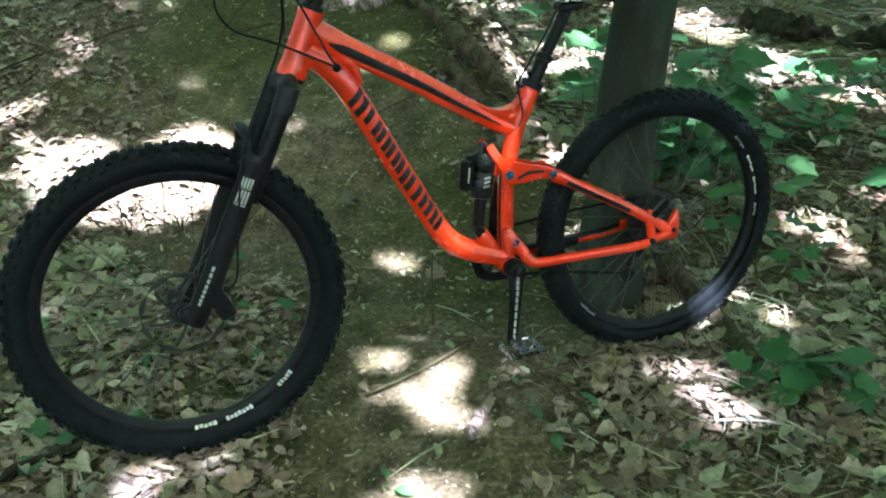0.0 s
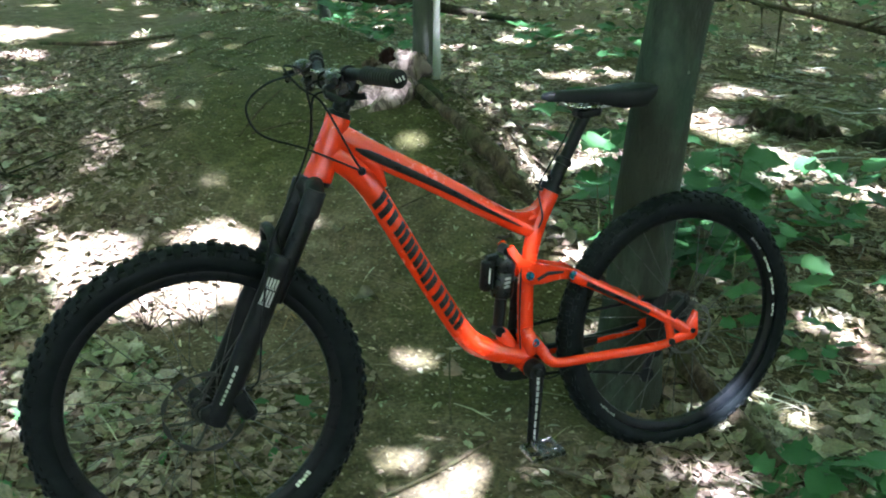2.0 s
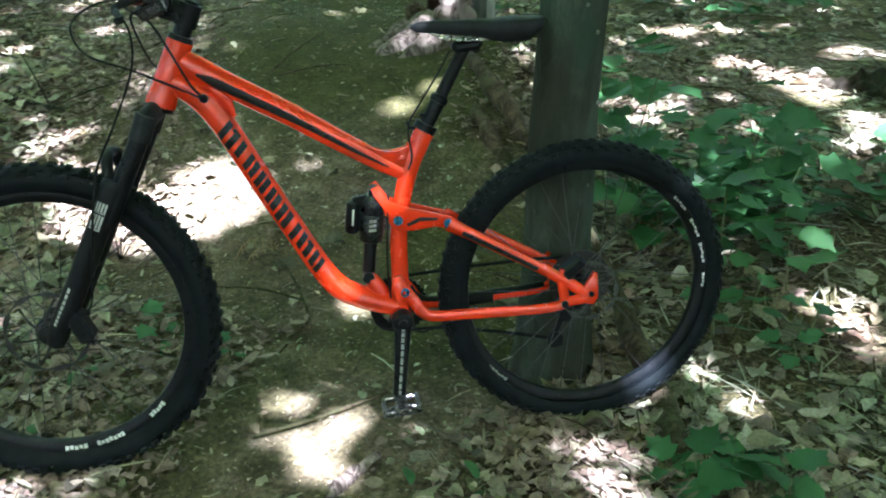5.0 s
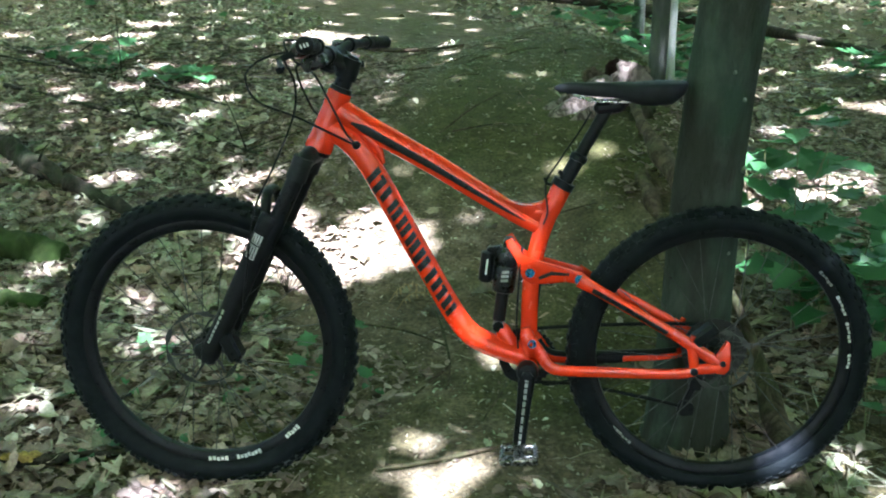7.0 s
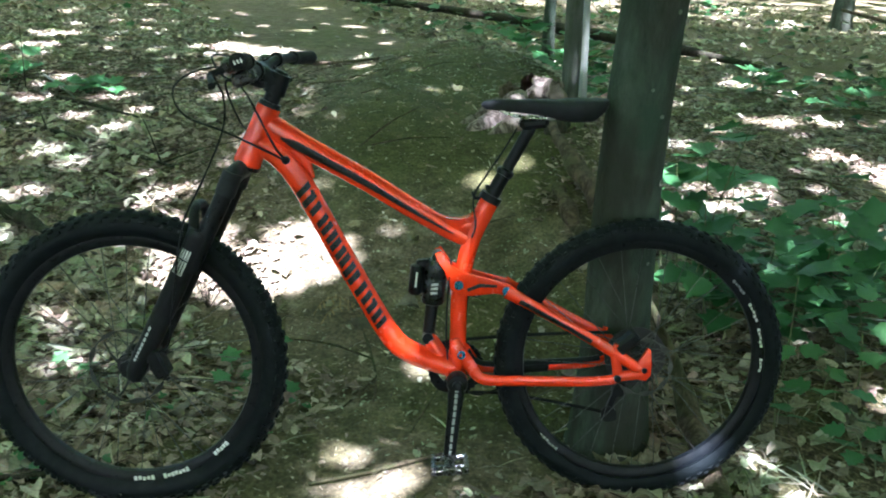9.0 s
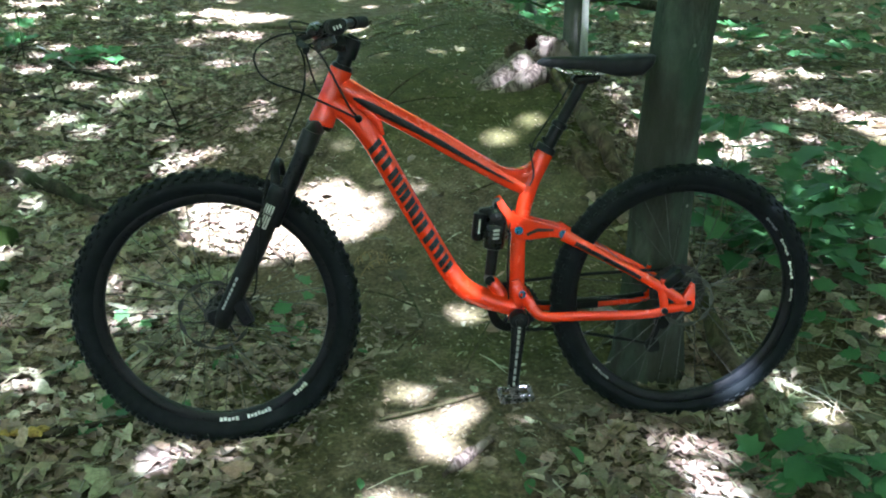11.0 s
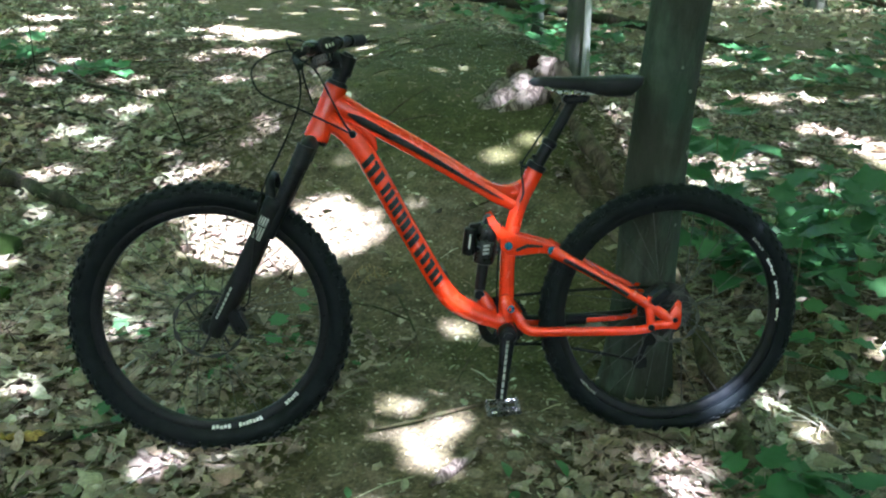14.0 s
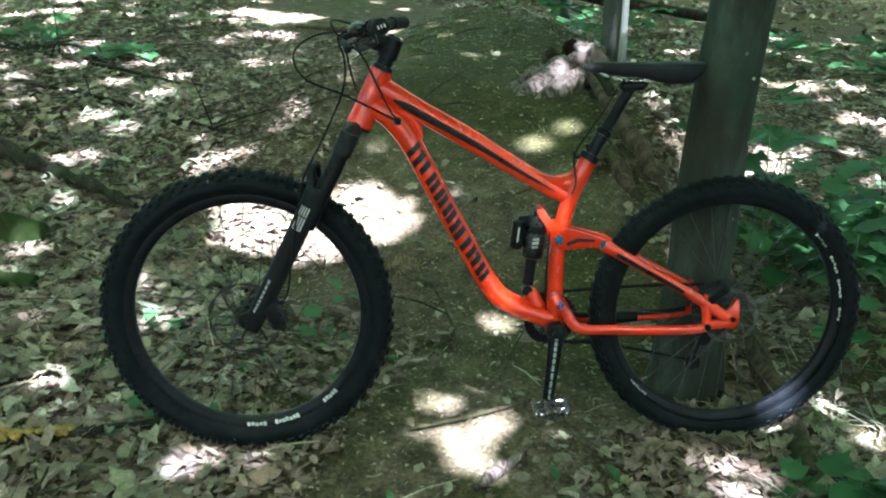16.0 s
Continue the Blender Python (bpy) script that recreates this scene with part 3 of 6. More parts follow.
log(lying([(-3.2, 6.4), (-2.6, 6.25), (-2.1, 6.1)], 0.025), [0.012, 0.016, 0.010], 32, DEADWOOD, "short curved stick on the bare trail", "stick", "stick", 0.1)


def blob(centre, size, seed, rough=0.25, fine=6.0, fineness=4):
    """A knobbly lump."""
    bm = bmesh.new()
    bmesh.ops.create_icosphere(bm, subdivisions=fineness, radius=1.0)
    geo = Geo()
    verts = []
    for v in bm.verts:
        p = v.co * (1 + rough * noise.noise(v.co * 1.7 + Vector((seed, 0, 0))) + rough * 0.5 * noise.noise(v.co * fine + Vector((0, seed, 0))))
        verts.append(Vector(centre) + Vector((p.x * size[0], p.y * size[1], p.z * size[2])))
    geo.add(verts, [[v.index for v in f.verts] for f in bm.faces])
    bm.free()
    return geo


# a big crumpled leaf, built as a flattened pale lump
tagged(new("crumpled_leaf", mesh_of("crumpled_leaf", blob(on(-0.585, 1.530, 0.012), (0.060, 0.045, 0.022), 5, 0.7, 4.0, 4), PALEWOOD, 60)), "pale crumpled leaf on dead leaves", "bark")
tuft = random.Random(8)
for k in range(34):
    u = tuft.random()
    x, y = (-1.10 + 0.19 * u + tuft.uniform(-0.012, 0.012), 1.330 + 0.155 * u + tuft.uniform(-0.012, 0.012))
    q = tuft.uniform(0.005, 0.016)
    part("lichen", blob(on(x, y, 0.036), (q * 1.4, q, q * 0.8), k, 0.7, 6.0, 2), YELLOW, lichen_stick, "fluffy yellow lichen", angle=70)
stump = tagged(new("stump"), "pale broken stump with a dark red-brown rotten heart on the mound", "stump")
stump.location = on(-0.45, 4.45)
inv = Matrix.Translation(-stump.location)


def local(geo, m):
    geo.v = [tuple(m @ Vector(p)) for p in geo.v]
    return geo


# a fan of bleached roots that runs down the mound from the broken foot, over a dark core
part("core", local(blob((-0.46, 4.30, 0.490), (0.115, 0.13, 0.085), 4, 0.4, 5), inv), DEADWOOD, stump, "brown rotten core between the roots", angle=70)
part("root", local(wobbly([(-0.455, 4.39, 0.580), (-0.465, 4.30, 0.540), (-0.535, 4.14, 0.475), (-0.62, 3.97, 0.415)], [0.045, 0.088, 0.074, 0.020], 41, 15, 11, 0.30, 8), inv), PALEWOOD, stump, "bleached broken root running down the mound", angle=14)
part("root", local(wobbly([(-0.335, 4.33, 0.530), (-0.365, 4.19, 0.505), (-0.46, 4.05, 0.462), (-0.57, 3.92, 0.425)], [0.062, 0.060, 0.046, 0.014], 44, 14, 9, 0.30, 12), inv), PALEWOOD, stump, "lower bleached root ridge", angle=14)
part("root", local(wobbly([(-0.53, 4.33, 0.530), (-0.61, 4.18, 0.482), (-0.69, 4.03, 0.432)], [0.050, 0.036, 0.012], 46, 12, 9, 0.30, 12), inv), PALEWOOD, stump, "side root half in the soil", angle=14)
part("root", local(wobbly([(-0.40, 4.36, 0.560), (-0.43, 4.24, 0.535), (-0.47, 4.12, 0.487)], [0.030, 0.034, 0.012], 48, 12, 8, 0.34, 14), inv), PALEWOOD, stump, "split sliver of bleached wood", angle=14)
part("lobe", local(blob((-0.516, 4.37, 0.610), (0.045, 0.045, 0.040), 1, 0.5, 6), inv), DEADWOOD, stump, "brown bark-covered knob", angle=70)
part("lobe", local(blob((-0.335, 4.41, 0.612), (0.090, 0.065, 0.078), 2, 0.45, 5), inv), PALEWOOD, stump, "pale broken end", angle=70)
part("heart", local(blob((-0.455, 4.50, 0.615), (0.052, 0.05, 0.065), 3, 0.4, 5), inv), REDWOOD, stump, "dark red-brown rotten wood", angle=70)
part("root", local(wobbly([(-0.30, 4.40, 0.50), (-0.22, 4.22, 0.50), (-0.20, 4.02, 0.40)], [0.08, 0.065, 0.03], 42, 50, 26, 0.30, 14), inv), DARKWOOD, stump, "dark root", angle=70)


# ---- leaves ----
def leaf_shape(kind, cup=0.25, seed=0):
    """Outline fan of one leaf, about 1 long, its stalk end at the origin, pointing along +y."""
    rnd = random.Random(seed * 17 + 5)
    if kind == "oval":
        half = [(0.00, 0.0), (0.16, 0.14), (0.26, 0.36), (0.27, 0.56), (0.19, 0.78), (0.0, 1.0)]
    elif kind == "maple":
        half = [(0.00, 0.0), (0.20, 0.03), (0.44, 0.12), (0.34, 0.30), (0.56, 0.52), (0.30, 0.56), (0.27, 0.72), (0.13, 0.78), (0.0, 1.0)]
    elif kind == "wide":
        half = [(0.00, 0.0), (0.20, 0.06), (0.36, 0.24), (0.33, 0.40), (0.37, 0.52), (0.25, 0.70), (0.15, 0.80), (0.0, 1.0)]
    elif kind == "oak":
        half = [(0.00, 0.0), (0.08, 0.12), (0.20, 0.24), (0.12, 0.36), (0.30, 0.50), (0.17, 0.60), (0.26, 0.76), (0.12, 0.84), (0.0, 1.0)]
    else:
        half = [(0.00, 0.0), (0.09, 0.2), (0.12, 0.5), (0.08, 0.8), (0.0, 1.0)]
    left = [(-x * rnd.uniform(0.75, 1.1), y + rnd.uniform(-0.04, 0.04)) for x, y in half[1:-1]][::-1]
    rim = [(x, y) for x, y in half] + left
    mid = [(0.0, 0.3), (0.0, 0.65)]
    pts = mid + rim
    bend = rnd.uniform(-0.4, 0.5)
    v = [(x, y, cup * abs(x) * (1 + 0.5 * math.sin(7 * y + seed)) - bend * (y - 0.4) ** 2 + 0.03 * math.sin(9 * x + 5 * y + seed)) for x, y in pts]
    n, k = len(rim), len(half)
    faces = []
    for i in range(n):
        j = (i + 1) % n
        c = 0 if (rim[i][1] + rim[j][1]) / 2 < 0.48 else 1
        faces.append((c, i + 2, j + 2))
    for i in range(n):
        j = (i + 1) % n
        a = 0 if (rim[i][1] + rim[j][1]) / 2 < 0.48 else 1
        b = 0 if (rim[j][1] + rim[(j + 1) % n][1]) / 2 < 0.48 else 1
        if a != b:
            faces.append((a, j + 2, b))
    return np.array(v, float), faces


def turned(yaw, tilt, lean):
    """Rotation matrices, one a row: lean about y, tilt about x, then yaw about z."""
    cy, sy, ct, st, cl, sl = np.cos(yaw), np.sin(yaw), np.cos(tilt), np.sin(tilt), np.cos(lean), np.sin(lean)
    o, z = np.ones_like(yaw), np.zeros_like(yaw)
    rz = np.stack([np.stack([cy, -sy, z], -1), np.stack([sy, cy, z], -1), np.stack([z, z, o], -1)], -2)
    rx = np.stack([np.stack([o, z, z], -1), np.stack([z, ct, -st], -1), np.stack([z, st, ct], -1)], -2)
    ry = np.stack([np.stack([cl, z, sl], -1), np.stack([z, o, z], -1), np.stack([-sl, z, cl], -1)], -2)
    return rz @ rx @ ry


def many(name, shapes, pos, size, yaw, tilt, lean, mat):
    """Joins many leaves into one mesh."""
    rot = turned(yaw, tilt, lean)
    pick = np.arange(len(pos)) % len(shapes)
    V, F, base = [], [], 0
    for k, (sv, sf) in enumerate(shapes):
        w = pick == k
        v = np.einsum("nij,mj->nmi", rot[w], sv) * size[w, None, None] + pos[w, None, :]
        n = len(sv)
        f = (np.array(sf)[None] + (base + np.arange(w.sum()) * n)[:, None, None]).reshape(-1, 3)
        V.append(v.reshape(-1, 3))
        F.append(f)
        base += n * int(w.sum())
    V, F = np.concatenate(V), np.concatenate(F)
    me = bpy.data.meshes.new(name)
    me.vertices.add(len(V))
    me.vertices.foreach_set("co", V.astype(np.float32).ravel())
    me.loops.add(len(F) * 3)
    me.loops.foreach_set("vertex_index", F.astype(np.int32).ravel())
    me.polygons.add(len(F))
    me.polygons.foreach_set("loop_start", (np.arange(len(F)) * 3).astype(np.int32))
    me.update(calc_edges=True)
    me.validate()
    me.shade_smooth()
    me.materials.append(mat)
    return new(name, me)


rng = np.random.default_rng(7)

# ---- the canopy overhead, with the gaps through which the sun comes ----
# each gap: a sunlit spot (x, y, z) and its radius
GAPS_NEAR = [
    (-0.96, 3.15, 0.16, 0.106), (-0.82, 3.09, 0.13, 0.115), (-0.91, 3.00, 0.11, 0.136), (-0.72, 3.03, 0.11, 0.079), (-1.02, 2.92, 0.10, 0.135), (-0.93, 2.84, 0.07, 0.110), (-1.18, 2.92, 0.10, 0.137), (-1.11, 2.77, 0.07, 0.121), (-1.30, 2.83, 0.08, 0.102), (-0.81, 2.92, 0.08, 0.088), (-1.29, 2.71, 0.05, 0.055), (-1.74, 3.17, 0.16, 0.06), (-1.45, 2.93, 0.09, 0.06),
    (-0.12, 2.01, 0.01, 0.026), (-0.06, 2.02, 0.02, 0.012), (-0.01, 1.87, 0.0, 0.027), (0.035, 1.88, 0.01, 0.054), (0.07, 1.95, 0.02, 0.036), (0.095, 2.01, 0.02, 0.018), (0.05, 1.80, 0.0, 0.030), (-0.03, 1.49, -0.02, 0.032), (0.02, 1.57, -0.01, 0.03), (0.1, 1.56, -0.01, 0.032), (-0.07, 1.46, -0.02, 0.019), (0.15, 1.79, 0.0, 0.018), (0.23, 1.99, 0.01, 0.017), (0.01, 2.30, 0.03, 0.017), (-0.03, 2.14, 0.02, 0.015), (-0.10, 1.88, 0.0, 0.012),
    (-0.54, 1.57, -0.03, 0.014), (-1.12, 2.73, 0.06, 0.071), (-0.98, 2.72, 0.05, 0.071), (-0.87, 2.81, 0.06, 0.061), (-1.43, 3.05, 0.13, 0.092), (-1.29, 3.08, 0.14, 0.072), (-1.44, 2.93, 0.1, 0.05), (-1.32, 2.93, 0.1, 0.069), (-1.11, 2.75, 0.06, 0.057), (-1.08, 2.87, 0.09, 0.078),
    (0.68, 4.95, 0.16, 0.048), (0.6, 4.76, 0.14, 0.041), (0.94, 5, 0.16, 0.042), (1.05, 4.53, 0.14, 0.038), (1.2, 4.48, 0.13, 0.032), (0.99, 4.01, 0.1, 0.022), (0.7, 4.41, 0.12, 0.022), (0.89, 4.06, 0.1, 0.025), (1.15, 4.67, 0.14, 0.022), (1.31, 5.25, 0.16, 0.043), (1.12, 5.73, 0.18, 0.033), (0.83, 5.32, 0.17, 0.029), (0.75, 4.69, 0.14, 0.028), (1, 4.26, 0.11, 0.021), (0.5, 4.73, 0.14, 0.029), (1.21, 4.06, 0.1, 0.019),
    (0.59, 2.02, 0.02, 0.014), (0.67, 2.03, 0.02, 0.012), (0.75, 2.01, 0.02, 0.012), (0.66, 1.93, 0.02, 0.016), (0.74, 1.90, 0.02, 0.014), (0.72, 1.81, 0.02, 0.014), (0.82, 1.84, 0.02, 0.010),
    (0.89, 2.45, 0.02, 0.034), (1.01, 2.34, 0.01, 0.034), (0.60, 2.56, 0.04, 0.012), (0.55, 2.55, 0.37, 0.02), (-0.11, 2.53, 0.03, 0.042),
    (-1.02, 1.58, -0.02, 0.017), (-0.58, 1.49, -0.02, 0.016), (-0.42, 1.62, -0.02, 0.010), (0.76, 2.22, 0.13, 0.035), (0.48, 3.06, 0.66, 0.05), (0.80, 3.00, 0.35, 0.020), (1.00, 3.10, 0.30, 0.020), (0.90, 3.35, 0.35, 0.020), (1.17, 2.92, 0.25, 0.008), (1.10, 3.40, 0.25, 0.020), (0.72, 3.25, 0.40, 0.018),
]
GAPS_FAR = [
    (-0.345, 4.4, 0.65, 0.034), (-0.43, 4.26, 0.56, 0.024), (-0.5, 4.14, 0.5, 0.022), (-0.4, 4.16, 0.49, 0.02), (-0.205, 4.65, 0.8, 0.01), (-0.26, 3.8, 0.4, 0.03), (-0.36, 3.66, 0.35, 0.032), (-4.05, 7.05, 0.33, 0.201), (-3.62, 6.82, 0.33, 0.28), (-2.13, 5.96, 0.44, 0.045), (-1.49, 4.08, 0.45, 0.0158), (-1.3, 4.06, 0.46, 0.015), (-3.13, 6.01, 0.3, 0.137),
    (-2.61, 4.9, 0.3, 0.0677), (-2.86, 4.44, 0.25, 0.0812), (-2.4, 3.46, 0.18, 0.0606), (-1.7, 3.25, 0.18, 0.0374), (-0.59, 3.28, 0.2, 0.0225),
    (-3.69, 4.44, 0.24, 0.0812), (-3.35, 4.78, 0.25, 0.0812), (-4.05, 5.1, 0.27, 0.0945), (-2.65, 3.98, 0.24, 0.0677), (-5.85, 6.82, 0.32, 0.201), (-3.1, 4.2, 0.24, 0.0677), (-3.3, 3.7, 0.2, 0.0409),
    (0.6, 6.62, 0.2, 0.159), (0.9, 6.7, 0.2, 0.106), (0.44, 4.46, 0.12, 0.078), (0.2, 8.2, 0.25, 0.146), (0.96, 5.79, 0.19, 0.094), (0.66, 4.8, 0.15, 0.062),
    (1.3, 5.5, 0.17, 0.169), (1.4, 5.2, 0.16, 0.105), (1.57, 4.78, 0.15, 0.116), (0.3, 4.1, 0.2, 0.07),
    (1.64, 4.52, 0.13, 0.105), (1.68, 6.26, 0.21, 0.134), (1.28, 2.93, 0.02, 0.081), (0.16, 5.69, 0.17, 0.078), (0.28, 4.84, 0.15, 0.11), (0.6, 4.76, 0.14, 0.07), (1.38, 5.26, 0.16, 0.14), (1.6, 4.68, 0.14, 0.11), (0.57, 4.57, 0.13, 0.07), (1.47, 4.43, 0.12, 0.074), (1.82, 4.2, 0.13, 0.095), (0.41, 3.12, 0.16, 0.05),
    (-2.41, 3.06, 0.11, 0.048), (-2.7, 3.6, 0.19, 0.0677), (-1.16, 1.68, -0.02, 0.03), (-4.22, 4.88, 0.46, 0.0472), (-1.48, 1.94, 0.01, 0.015),
]
GAPS = GAPS_NEAR + GAPS_FAR + [(-1.62, 3.32, 0.21, 0.039), (-1.75, 3.26, 0.19, 0.041), (-2.46, 4.73, 0.32, 0.05), (-2.37, 4.71, 0.33, 0.049), (-3.33, 5.86, 0.31, 0.077), (-1.55, 3.67, 0.33, 0.02), (-1.03, 3.49, 0.28, 0.018), (-1.27, 3.4, 0.25, 0.014), (-0.61, 3.27, 0.2, 0.013), (-2.11, 5.89, 0.43, 0.045), (-5.30, 6.10, 0.30, 0.14), (-0.35, 4.20, 0.55, 0.012), (0.21, 4.15, 0.31, 0.034), (0.14, 4.07, 0.36, 0.023), (0.05, 4.16, 0.48, 0.021), (0.35, 5.73, 0.18, 0.032), (0.83, 7.02, 0.21, 0.038), (0.57, 4.51, 0.13, 0.023), (0.08, 4.17, 0.46, 0.013), (-2.62, 6.78, 0.35, 0.059), (-2.66, 6.95, 0.35, 0.042)]
spots = random.Random(19)
for _ in range(170):     # small chance gaps further back
    x, y = spots.uniform(-6.5, 3.4), spots.uniform(3.0, 10.0)
    r = spots.choice((0.03, 0.04, 0.05, 0.06, 0.08, 0.12)) * (0.42 + 0.06 * y)
    if float(trail(x, y)) > 0.05 and y < 7.5 or -2.2 < x < 0.7 and y < 4.6:
        continue
    if x > 0.1:
        r *= 0.35 if y < 6.2 else 0.7
    GAPS.append((x, y, float(height(x, y)), r))
for _ in range(80):      # pinholes over the litter beside the trail, for soft dim flecks
    x, y = spots.uniform(-4.6, -1.35), spots.uniform(2.7, 6.2)
    GAPS.append((x, y, float(height(x, y)), spots.uniform(0.010, 0.026)))


def canopy():
    n = 52000
    g = np.stack([rng.uniform(-11, 8, n), rng.uniform(-3.5, 14, n)], -1)    # where each leaf's shadow falls
    up = rng.uniform(10.5, 13.0, n)
    d = np.array(SUN_DIR)
    pos = np.stack([g[:, 0] + d[0] / d[2] * up, g[:, 1] + d[1] / d[2] * up, up], -1)
    size = rng.uniform(0.25, 0.42, n)

    def clear(pos, size):
        keep = np.ones(len(pos), bool)
        for x, y, z, r in GAPS:
            off = pos - np.array((x, y, z))
            across = off - (off @ d)[:, None] * d
            edge = r * (1 + 0.25 * np.sin(3 * np.arctan2(across[:, 1], across[:, 0]) + 9 * x) + 0.2 * np.sin(7 * np.arctan2(across[:, 1], across[:, 0]) + 5 * y))
            keep &= np.linalg.norm(across, axis=1) > edge + 0.36 * size
        return keep

    keep = clear(pos, size)
    # thinner cover far back, where the floor is flecked with light
    fleck = np.sin(2.9 * g[:, 0] + 1.3 * g[:, 1]) * np.sin(2.3 * g[:, 1] - 0.7 * g[:, 0] + 1) + 0.5 * np.sin(6.1 * g[:, 0]) * np.sin(5.3 * g[:, 1] + 2)
    thin = smooth((np.hypot(g[:, 0], g[:, 1] - 2) - 6.5) / 2.0)
    keep &= ~((fleck > 0.90) & (rng.random(n) < 0.85 * thin))
    # thinner leaves over the litter beside the trail
    keep &= rng.random(n) > 0.64 * smooth((-g[:, 0] - 0.6) / 0.8) * smooth((6 - g[:, 1]) / 1.0) * (1 - trail(g[:, 0], g[:, 1]))
    pos, size = pos[keep], size[keep]
    # finer leaves round each gap, so that its light has a close edge
    extra = []
    e1 = np.array(unit(np.cross(d, (0, 1, 0))))
    e2 = np.cross(d, e1)
    for i, (x, y, z, r) in enumerate(GAPS):
        low = 7.0 if i < len(GAPS_NEAR) else 10.5
        q = int(1500 * ((r + 0.30) ** 2 - r ** 2) * 3.14)
        rad, ang = np.sqrt(rng.uniform(r ** 2, (r + 0.30) ** 2, q)), rng.uniform(0, 6.283, q)
        extra.append(np.array((x, y, z)) + d * rng.uniform(low, low + 2.0, q)[:, None] + (rad * np.cos(ang))[:, None] * e1 + (rad * np.sin(ang))[:, None] * e2)
    extra = np.concatenate(extra)
    small = rng.uniform(0.09, 0.15, len(extra))
    keep = clear(extra, small)
    pos, size = np.concatenate([pos, extra[keep]]), np.concatenate([size, small[keep]])
    k = len(pos)
    shapes = []
    for q in (0.24, 0.30, 0.36):
        v = np.array([(0, -0.5, 0.05), (q, -0.18, 0), (q * 0.9, 0.18, 0.03), (0, 0.5, -0.05), (-q * 0.9, 0.18, 0.03), (-q, -0.18, 0)])
        shapes.append((v, [(0, 1, 5), (1, 2, 4), (1, 4, 5), (2, 3, 4)]))
    ob = many("tree_canopy", shapes, pos, size, rng.uniform(0, 6.28, k), rng.uniform(-0.6, 0.6, k), rng.uniform(-0.6, 0.6, k), CROWN)
    return tagged(ob, "leafy green tree canopy overhead that shades the forest floor", "canopy", kind="stuff")


canopy()


def outer_canopy():
    """The crowns of the wood round about, past the part that shades the trail; out of view, added to green the
    skylight.
    """
    n = 30000
    x, y = rng.uniform(-26, 26, n), rng.uniform(-24, 28, n)
    keep = ~((x > -7.5) & (x < 11.5) & (y > -9.5) & (y < 7.8))
    x, y = x[keep], y[keep]
    k = len(x)
    pos = np.stack([x, y, rng.uniform(10.5, 14.0, k) + 0.6 * np.sin(0.6 * x) * np.sin(0.5 * y)], -1)
    v = np.array([(0, -0.5, 0.05), (0.3, -0.18, 0), (0.27, 0.18, 0.03), (0, 0.5, -0.05), (-0.27, 0.18, 0.03), (-0.3, -0.18, 0)])
    ob = many("tree_canopy", [(v, [(0, 1, 5), (1, 2, 4), (1, 4, 5), (2, 3, 4)])], pos, rng.uniform(0.45, 0.8, k), rng.uniform(0, 6.28, k), rng.uniform(-0.6, 0.6, k), rng.uniform(-0.6, 0.6, k), CROWN)
    return tagged(ob, "unseen leafy green crowns of the surrounding wood overhead", "canopy", kind="stuff")


outer_canopy()


def far_woods():
    """Foliage all round that closes the wood; never in view, added to green light and reflections."""
    n = 17000
    a = rng.uniform(0, 2 * math.pi, n)
    r = rng.uniform(19, 26, n)
    z = rng.uniform(0.1, 15.0, n)
    lump = np.sin(9 * a) + np.sin(23 * a + z) + rng.normal(0, 0.8, n)
    r = r + lump
    pos = np.stack([r * np.cos(a), 3 + r * np.sin(a), z + 0.4], -1)
    size = rng.uniform(0.7, 1.5, n)
    v = np.array([(0, -0.5, 0.1), (0.3, -0.18, 0), (0.27, 0.18, 0.05), (0, 0.5, -0.1), (-0.27, 0.18, 0.05), (-0.3, -0.18, 0)])
    ob = many("far_woods", [(v, [(0, 1, 5), (1, 2, 4), (1, 4, 5), (2, 3, 4)])], pos, size, rng.uniform(0, 6.28, n), rng.uniform(0.2, 1.4, n), rng.uniform(-0.8, 0.8, n), CROWN)
    return tagged(ob, "unseen ring of dense green woodland foliage that tints the light", "woods", kind="stuff")


far_woods()


# ---- the bicycle ----
# its own axes: x ahead, y to its left, z up, from the rear axle; it leans on the tree
bicycle = tagged(new("bicycle"), "orange full-suspension mountain bike with black parts leaning on a tree", "bicycle")
bicycle.matrix_world = Matrix(((-0.9117, 0.4054, -0.0661, 0.593), (-0.4101, -0.9077, 0.0887, 2.186), (-0.0240, 0.1080, 0.9939, 0.368), (0, 0, 0, 1)))
FRONT = np.array((1.185, 0.0, 0.0))
REAR = np.array((0.0, 0.0, 0.0))


def xz(rows, y=0.0):
    return [(x, y, z) for x, z in rows]


HEAD = glide(xz([(0.9065, 0.462), (0.880, 0.525), (0.852, 0.590)]), 12)
HEAD_R = np.interp(np.arange(12), [0, 1, 3, 9, 11], [0.0315, 0.0315, 0.0285, 0.0265, 0.0275])
TOP = glide(xz([(0.866, 0.553), (0.815, 0.525), (0.775, 0.502), (0.645, 0.430), (0.540, 0.366), (0.450, 0.313), (0.404, 0.290)]), 40)
TOP_R = np.stack([np.interp(np.arange(40), [0, 12, 39], [0.024, 0.021, 0.017]), np.interp(np.arange(40), [0, 8, 20, 39], [0.030, 0.027, 0.0245, 0.019])], 1)
DOWN = glide(xz([(0.884, 0.516), (0.835, 0.482), (0.793, 0.432), (0.745, 0.347), (0.700, 0.262), (0.650, 0.172), (0.603, 0.088), (0.566, 0.038), (0.520, 0.011), (0.470, -0.006), (0.425, -0.018)]), 60)
